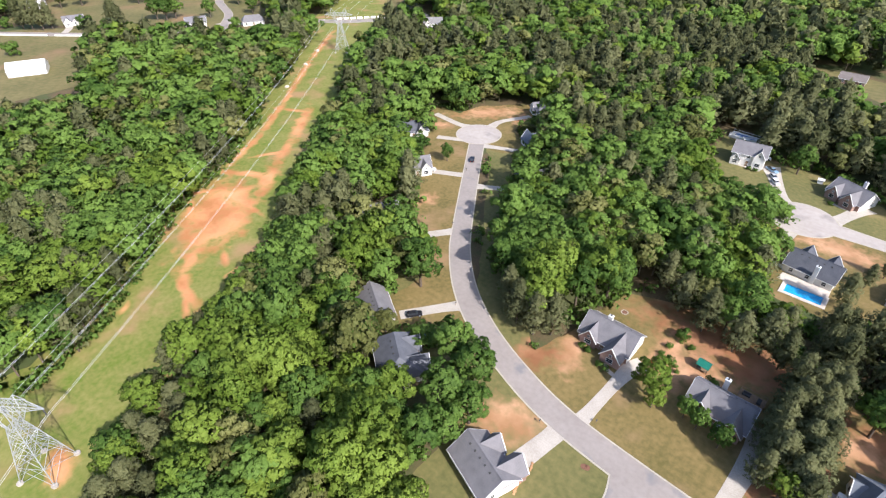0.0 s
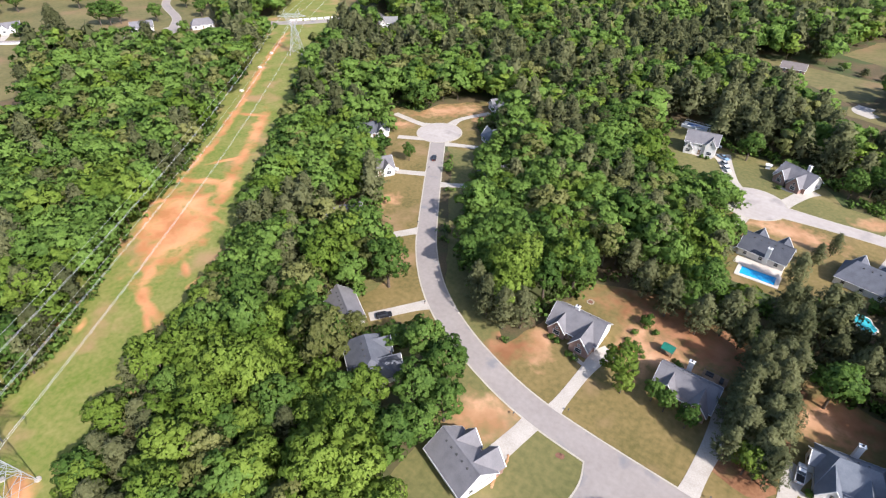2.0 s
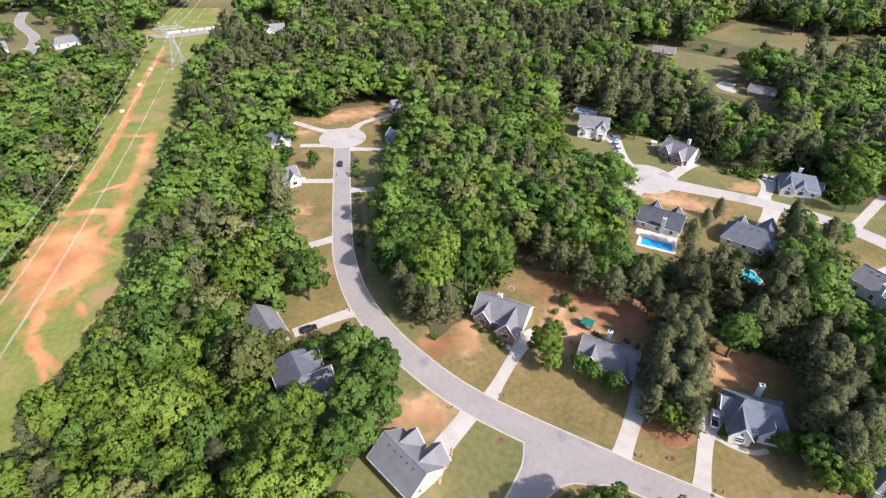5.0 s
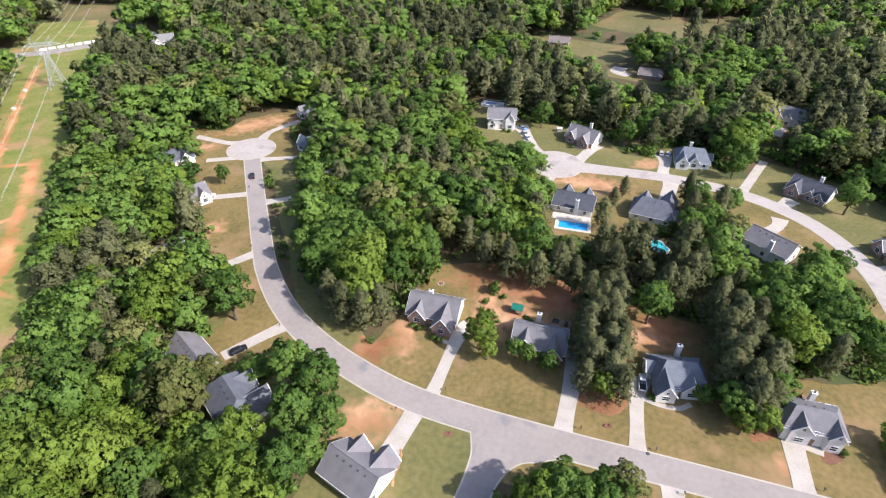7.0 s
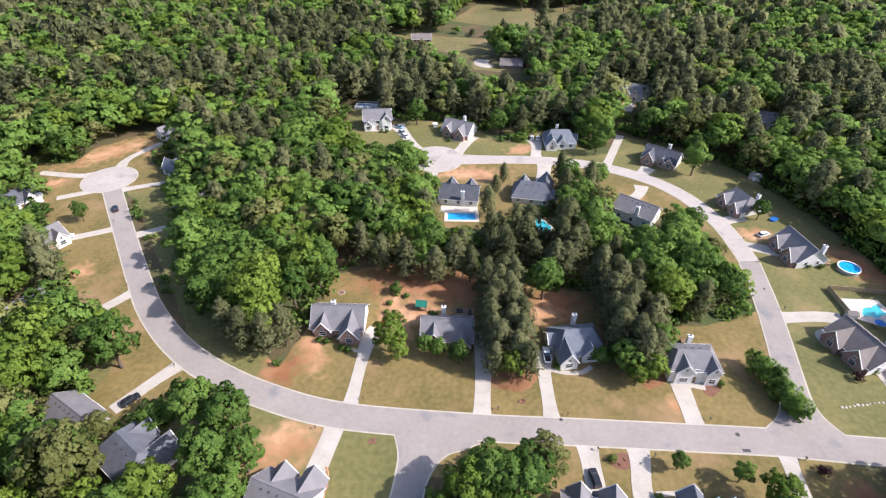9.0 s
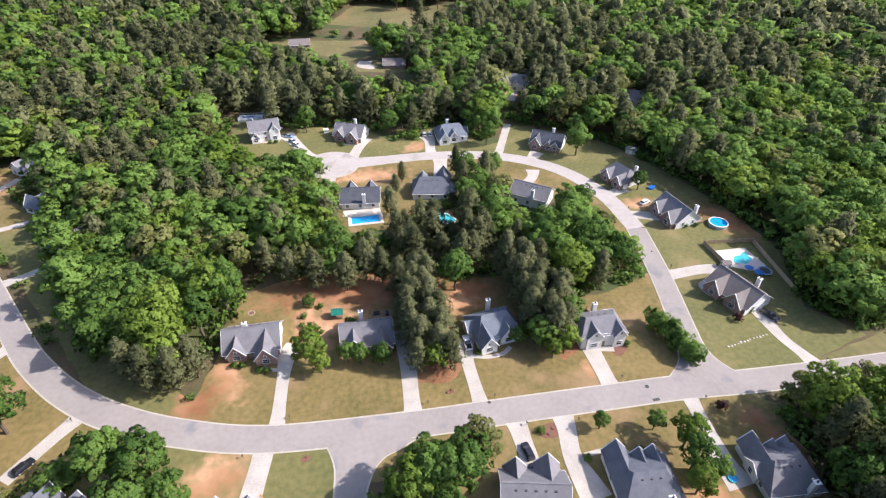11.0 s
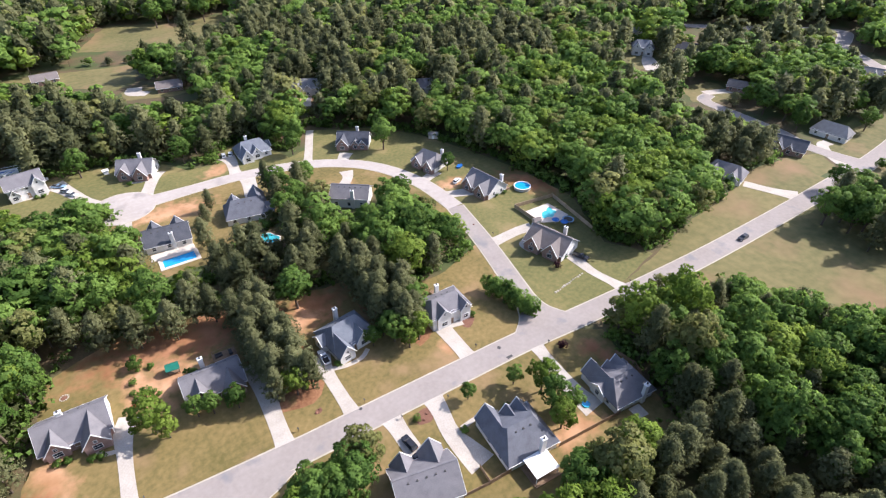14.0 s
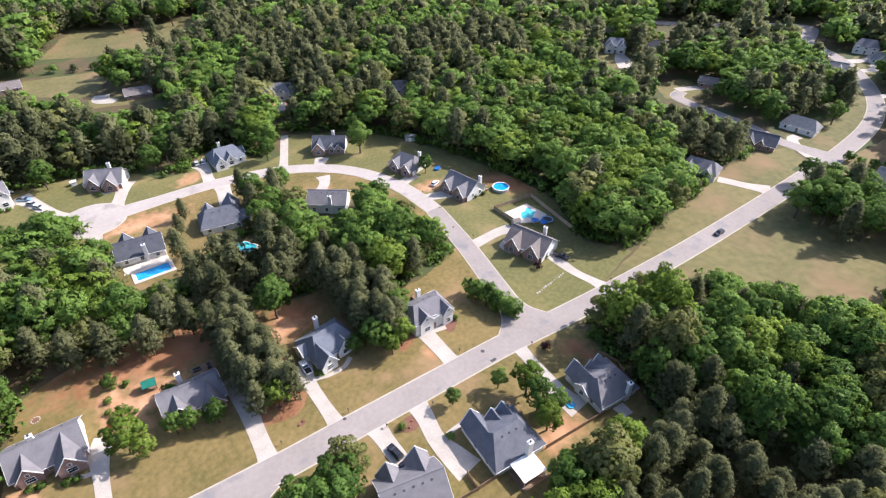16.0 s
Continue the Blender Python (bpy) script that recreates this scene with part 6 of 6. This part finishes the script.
deck(66.4, 99.4, -3, 2.2, 4.4, 0.9, "wood", "narrow wooden rear stair and landing")
tagged(Build().hexa([(81.0, 37.6), (84.4, 37.2), (84.0, 33.8), (81.0, 34.2)], -0.1, 0.18).to("patio", "concrete"), "small pale patio slab behind a house", "patio", kind="structure")

e = tagged(empty("trampoline", 129.6, 104.8), "round blue-edged garden trampoline", "trampoline")
ring_wall(1.7, 1.7, 0.8, 0.9, 0.5).to("pad", "car_blue", e, "pale blue pad")
Build().hexa(blob_ring(0, 0, 1.72, 1.72, 0, 24, 0), 0.82, 0.85).to("mat", "iron", e)
for k in range(6):
    a = k * math.pi / 3
    Build().strut((2.0 * math.cos(a), 2.0 * math.sin(a), -0.1), (2.0 * math.cos(a), 2.0 * math.sin(a), 0.85), 0.05).to("leg", "steel", e)
for x, y, rot in ((126.0, 103.4, 20), (124.4, 106.2, -30)):
    e = tagged(empty("garden_umbrella", x, y, rot), "blue garden umbrella over a table", "umbrella")
    Build().strut((0, 0, 0), (0, 0, 2.3), 0.04).to("pole", "steel", e)
    b = Build()
    rg = [(1.5 * math.cos(k * math.pi / 4), 1.5 * math.sin(k * math.pi / 4), 2.0) for k in range(8)]
    b.add(rg + [(0, 0, 2.5)] + [(q[0], q[1], 1.94) for q in rg] + [(0, 0, 2.44)], [(k, (k + 1) % 8, 8) for k in range(8)] + [((k + 1) % 8 + 9, k + 9, 17) for k in range(8)] + [(k, k + 9, (k + 1) % 8 + 9, (k + 1) % 8) for k in range(8)])
    b.to("canopy", "liner", e, "blue canopy")
tagged(Build().hexa(blob_ring(122.0, 161.4, 1.6, 1.1, 20, 12, 0.5, 4), 0, 0.7).to("covered_heap", "liner"), "heap covered by a blue tarpaulin", "tarpaulin")

e = tagged(empty("trailer", -33.6, 266.0, 24), "long pale open trailer behind the white house", "trailer")
Build().box(-5.0, -1.3, 0.7, 5.0, 1.3, 0.9).to("bed", "concrete", e)
for sy in (-1, 1):
    Build().box(-5.0, sy * 1.3 - 0.08, 0.9, 5.0, sy * 1.3 + 0.08, 1.7).to("side", "trim", e)
    for sx in (-0.8, 0.4):
        Build().strut((sx, sy * 1.25, 0.4), (sx, sy * 1.5, 0.4), 0.4, 12).to("wheel", "tyre", e)
Build().box(-5.1, -1.3, 0.9, -4.9, 1.3, 1.9).to("headboard", "trim", e)

for x, y, r, s in ((39.1, 64.9, 2.6, 1), (-17.6, 70.8, 1.0, 2), (99.4, 122.6, 2.0, 3), (-119.5, 168.0, 1.8, 4), (67.4, 84.6, 2.4, 5), (18.8, 81.6, 0.9, 6)):
    patch("flower_bed", blob_ring(x, y, r, r * 0.75, 20, 18, 0.3, s), 0.075, "mulch", "dark mulched flower bed in the lawn", "flower bed", 0.1, False)
rng = np.random.default_rng(5)


def rock(x, y, r, mat="deck_white", label="pale rounded rock standing in for a bare strip in the lawn", name="rock", cat="rock", group=""):
    b = bmesh.new()
    bmesh.ops.create_icosphere(b, subdivisions=2, radius=r)
    for v in b.verts:
        v.co *= 1 + 0.35 * noise.noise(v.co * (1.3 / r) + Vector((x, y, 0)))
        v.co.z *= 0.6
    me = bpy.data.meshes.new(name)
    b.to_mesh(me)
    b.free()
    me.materials.append(M[mat])
    o = new(name, me)
    o.location = (x, y, r * 0.25)
    return tagged(o, label, cat, group)


e = tagged(empty("paddling_pool", 73.6, 44.7), "small turquoise round paddling pool beside a drive", "paddling pool")
ring_wall(0.95, 0.95, 0, 0.42, 0.12, 20).to("rim", "pool_teal", e)
Build().hexa(blob_ring(0, 0, 0.97, 0.97, 0, 20, 0), 0.0, 0.3).to("water", "pool_water", e, "pale blue water")
e = tagged(empty("fire_pit", -31.8, 122.6), "ring of tan stones round bare soil on a lawn", "fire pit")
Build().hexa(blob_ring(0, 0, 0.68, 0.68, 0, 14, 0.2, 2), -0.05, 0.12).to("ash", "mulch", e, "brown ash and soil")
for k in range(11):
    a = k * 2 * math.pi / 11
    u, v, h = 0.95 * math.cos(a), 0.95 * math.sin(a), 0.18 + 0.06 * math.sin(k * 2.3)
    Build().hexa([(u + 0.2 * math.cos(q + a), v + 0.17 * math.sin(q + a)) for q in (0.4, 1.3, 2.5, 3.6, 4.6, 5.7)], -0.05, h).to("stone", "tan", e)
# rocks added in place of a thin pale bare strip in the lawn
for k in range(13):
    t = k / 12
    rock(97.5 + 13.5 * t + rng.uniform(-0.12, 0.12), 79.0 + 1.7 * t + rng.uniform(-0.12, 0.12), rng.uniform(0.24, 0.46), group="row of pale rocks")
for k in range(16):
    t = k / 15
    rock(-27.2 + 0.9 * t + 0.4 * math.sin(t * 6), 64.2 - 8.5 * t, rng.uniform(0.22, 0.4), "sandstone", "orange-tan edging stone beside the drive", group="edging stones by the drive")
for x, y in ((19.2, 82.0), (18.0, 81.5), (39.9, 65.6), (38.4, 64.4), (99.9, 123.2), (-17.4, 71.2)):
    rock(x, y, 0.4, "mulch", "brown stone in a flower bed", group="stones in beds")


def mailbox(x, y, rot):
    e = tagged(empty("mailbox", x, y, rot), "small dark mailbox on a wooden post by the kerb", "mailbox", "mailboxes along the street")
    Build().strut((0, 0, -0.2), (0, 0, 1.05), 0.07).to("post", "wood", e)
    Build().box(-0.13, -0.28, 1.05, 0.13, 0.28, 1.3).to("box", "iron", e)


for x, y in ((-21.0, 82.6), (12.4, 79.2), (29.2, 77.4), (63.2, 75.6), (-31.4, 74.2), (34.2, 67.9), (46.8, 66.2), (80.6, 65.0), (101.2, 113.8), (120, 68.6), (105, 149), (-72, 93.6), (-99, 126.0), (-119.6, 161.2)):
    mailbox(x, y, 0)


# walks beside the houses
for pts in ([(27.4, 91.8, 1.4), (31.2, 90.6, 1.3), (35.6, 90.7, 1.3), (38.6, 92.6, 1.3)], [(3.0, 229.6, 1.2), (7.4, 227.6, 1.2), (12.2, 228.4, 1.2)], [(44.4, 57.4, 1.2), (49.6, 57.4, 1.2), (54.6, 55.8, 1.2)],
            [(112.8, 104.6, 1.4), (106.4, 104.6, 1.4), (105.4, 100.6, 1.4), (107.6, 96.6, 1.4)], [(-33, 238.8, 1.2), (-24.4, 238.8, 1.2)], [(62.4, 86.4, 1.8), (66.2, 85.6, 2.2)], [(-22.6, 98.4, 1.2), (-26.4, 99.6, 1.2), (-28.2, 103.6, 1.2)]):
    ribbon("garden_path", pts, 0.08, "concrete", "pale curved garden path to a front door", "path", step=0.8)


# ---------- vehicles ----------
def car(x, y, rot, paint, label, truck=False):
    e = tagged(empty("pickup_truck" if truck else "car", x, y, rot, 0.1), label, "pickup" if truck else "car")
    L, w = (5.6, 1.95) if truck else (4.6, 1.85)

    def loft(sections):
        v, f = [], []
        for xa, ha, za in sections:
            v += [(xa, -ha, za[0]), (xa, ha, za[0]), (xa, ha * 0.94, za[1]), (xa, -ha * 0.94, za[1])]
        for k in range(len(sections) - 1):
            o = 4 * k
            f += [(o + q, o + 4 + q, o + 4 + (q + 1) % 4, o + (q + 1) % 4) for q in range(4)]
        f += [(3, 2, 1, 0), tuple(len(v) - 4 + q for q in range(4))]
        return Build().add(v, f)

    h = w / 2
    loft([(-L / 2, h * 0.9, (0.35, 0.85)), (-L / 2 + 0.3, h, (0.28, 0.95)), (L / 2 - 1.3, h, (0.28, 0.95)), (L / 2 - 0.3, h * 0.96, (0.28, 0.82)), (L / 2, h * 0.85, (0.35, 0.7))]).to("body", paint, e)
    c0, c1 = (-0.6, 1.3) if truck else (-L / 2 + 0.25, L / 2 - 1.25)
    loft([(c0, h * 0.9, (0.94, 0.98)), (c0 + 0.45, h * 0.8, (0.94, 1.48)), (c1 - 0.75, h * 0.8, (0.94, 1.5)), (c1, h * 0.9, (0.94, 0.98))]).to("cabin_glass", "glass", e, "dark glass")
    loft([(c0 + 0.42, h * 0.76, (1.44, 1.54)), (c1 - 0.72, h * 0.76, (1.44, 1.55))]).to("roof", paint, e)
    if truck:
        Build().box(-L / 2 + 0.15, -h * 0.82, 0.9, -0.7, h * 0.82, 0.97).to("bed_liner", "tyre", e)
    for sx in (-L / 2 + 0.85, L / 2 - 0.85):
        for sy in (-1, 1):
            wheel = Build().strut((sx, sy * (h - 0.2), 0.33), (sx, sy * (h + 0.02), 0.33), 0.34, 14).to("wheel", "tyre", e)
            Build().strut((sx, sy * (h + 0.0), 0.33), (sx, sy * (h + 0.04), 0.33), 0.2, 10).to("rim", "steel", wheel)
    for sy in (-0.6, 0.6):
        Build().box(L / 2 - 0.08, sy - 0.18, 0.58, L / 2 + 0.01, sy + 0.18, 0.7).to("headlight", "trim", e)
        Build().box(-L / 2 - 0.01, sy - 0.15, 0.65, -L / 2 + 0.06, sy + 0.15, 0.8).to("tail_light", "car_red", e)


car(27.2, 96.4, 88, "car_white", "white pickup parked on a drive beside the house", True)
car(171.4, 60.9, 178, "car_black", "dark car on the eastern road")
car(31.9, 60.9, 95, "car_black", "dark blue car parked on a drive")
car(31.6, 55.6, 95, "car_black", "dark car parked by a garage")
car(117.0, 86.8, -70, "car_black", "black pickup parked beside the brick house", True)
car(45.4, 229.6, 70, "car_white", "white car parked beside the garage")
car(42.4, 229.8, 80, "car_silver", "silver car parked beside the garage")
car(-16.8, 231.6, -50, "car_white", "white car parked on the drive of the turning circle")
car(-18.4, 235.8, -50, "car_silver", "silver car parked behind another on the drive")
car(-20.4, 241.8, -35, "car_blue", "blue-grey pickup parked by the white house", True)
car(-25.4, 251.6, 10, "car_silver", "old silver car parked behind the white house")
car(-131.6, 152.0, 25, "car_white", "white car parked by a brown-roofed house")
car(-78.6, 82.6, 50, "car_black", "black car parked on a shaded drive")
car(-70.2, 77.0, 62, "car_blue", "pale blue pickup in the shade of an oak", True)
car(113.4, 151.6, 20, "car_white", "white car parked beside the grey house")
car(-123.2, 170.0, 122, "car_black", "small dark car standing in the street")
e = tagged(empty("ride_on_mower", -18.4, 108.8, 30), "red ride-on mower parked by the drive", "mower")
Build().box(-0.8, -0.4, 0.25, 0.5, 0.4, 0.6).to("body", "car_red", e)
Build().box(0.1, -0.38, 0.6, 0.8, 0.38, 0.95).to("bonnet", "car_red", e)
Build().box(-0.5, -0.25, 0.6, -0.1, 0.25, 1.0).to("seat", "tyre", e)
for sx, r in ((-0.55, 0.32), (0.55, 0.24)):
    for sy in (-0.5, 0.5):
        Build().strut((sx, sy - 0.1, r), (sx, sy + 0.1, r), r, 12).to("wheel", "tyre", e)

# white boxes added in place of a row of trailers on the far road
for k in range(11):
    t = k / 10
    x, y = -343 + 34 * t, 289 + 40 * t
    o = Build().box(-2.1, -0.3, 0, 2.1, 0.3, 1.4).to("road_barrier", "trim")
    o.matrix_basis = pose(x, y + 2.0, 0.1, 0, 0, 50)
    tagged(o, "white box standing in for a trailer on the far road", "barrier", "barriers on the far road")
for k, (x0, y0, x1, y1) in enumerate(((-505, 103.5, -470, 129), (-466, 132, -420, 168))):
    fence([(x0, y0), (x1, y1)], 1.2, "trim", "white board fence along the far pasture", 4.0)
for x, y, h in ((-294.5, 228.0, 1.6), (-279.0, 205.5, 1.6), (-256.5, 174.0, 1.4)):
    rock(x, y, 1.3, "deck_white", "pale boulder beside the clay track", group="pale boulders under the power line")
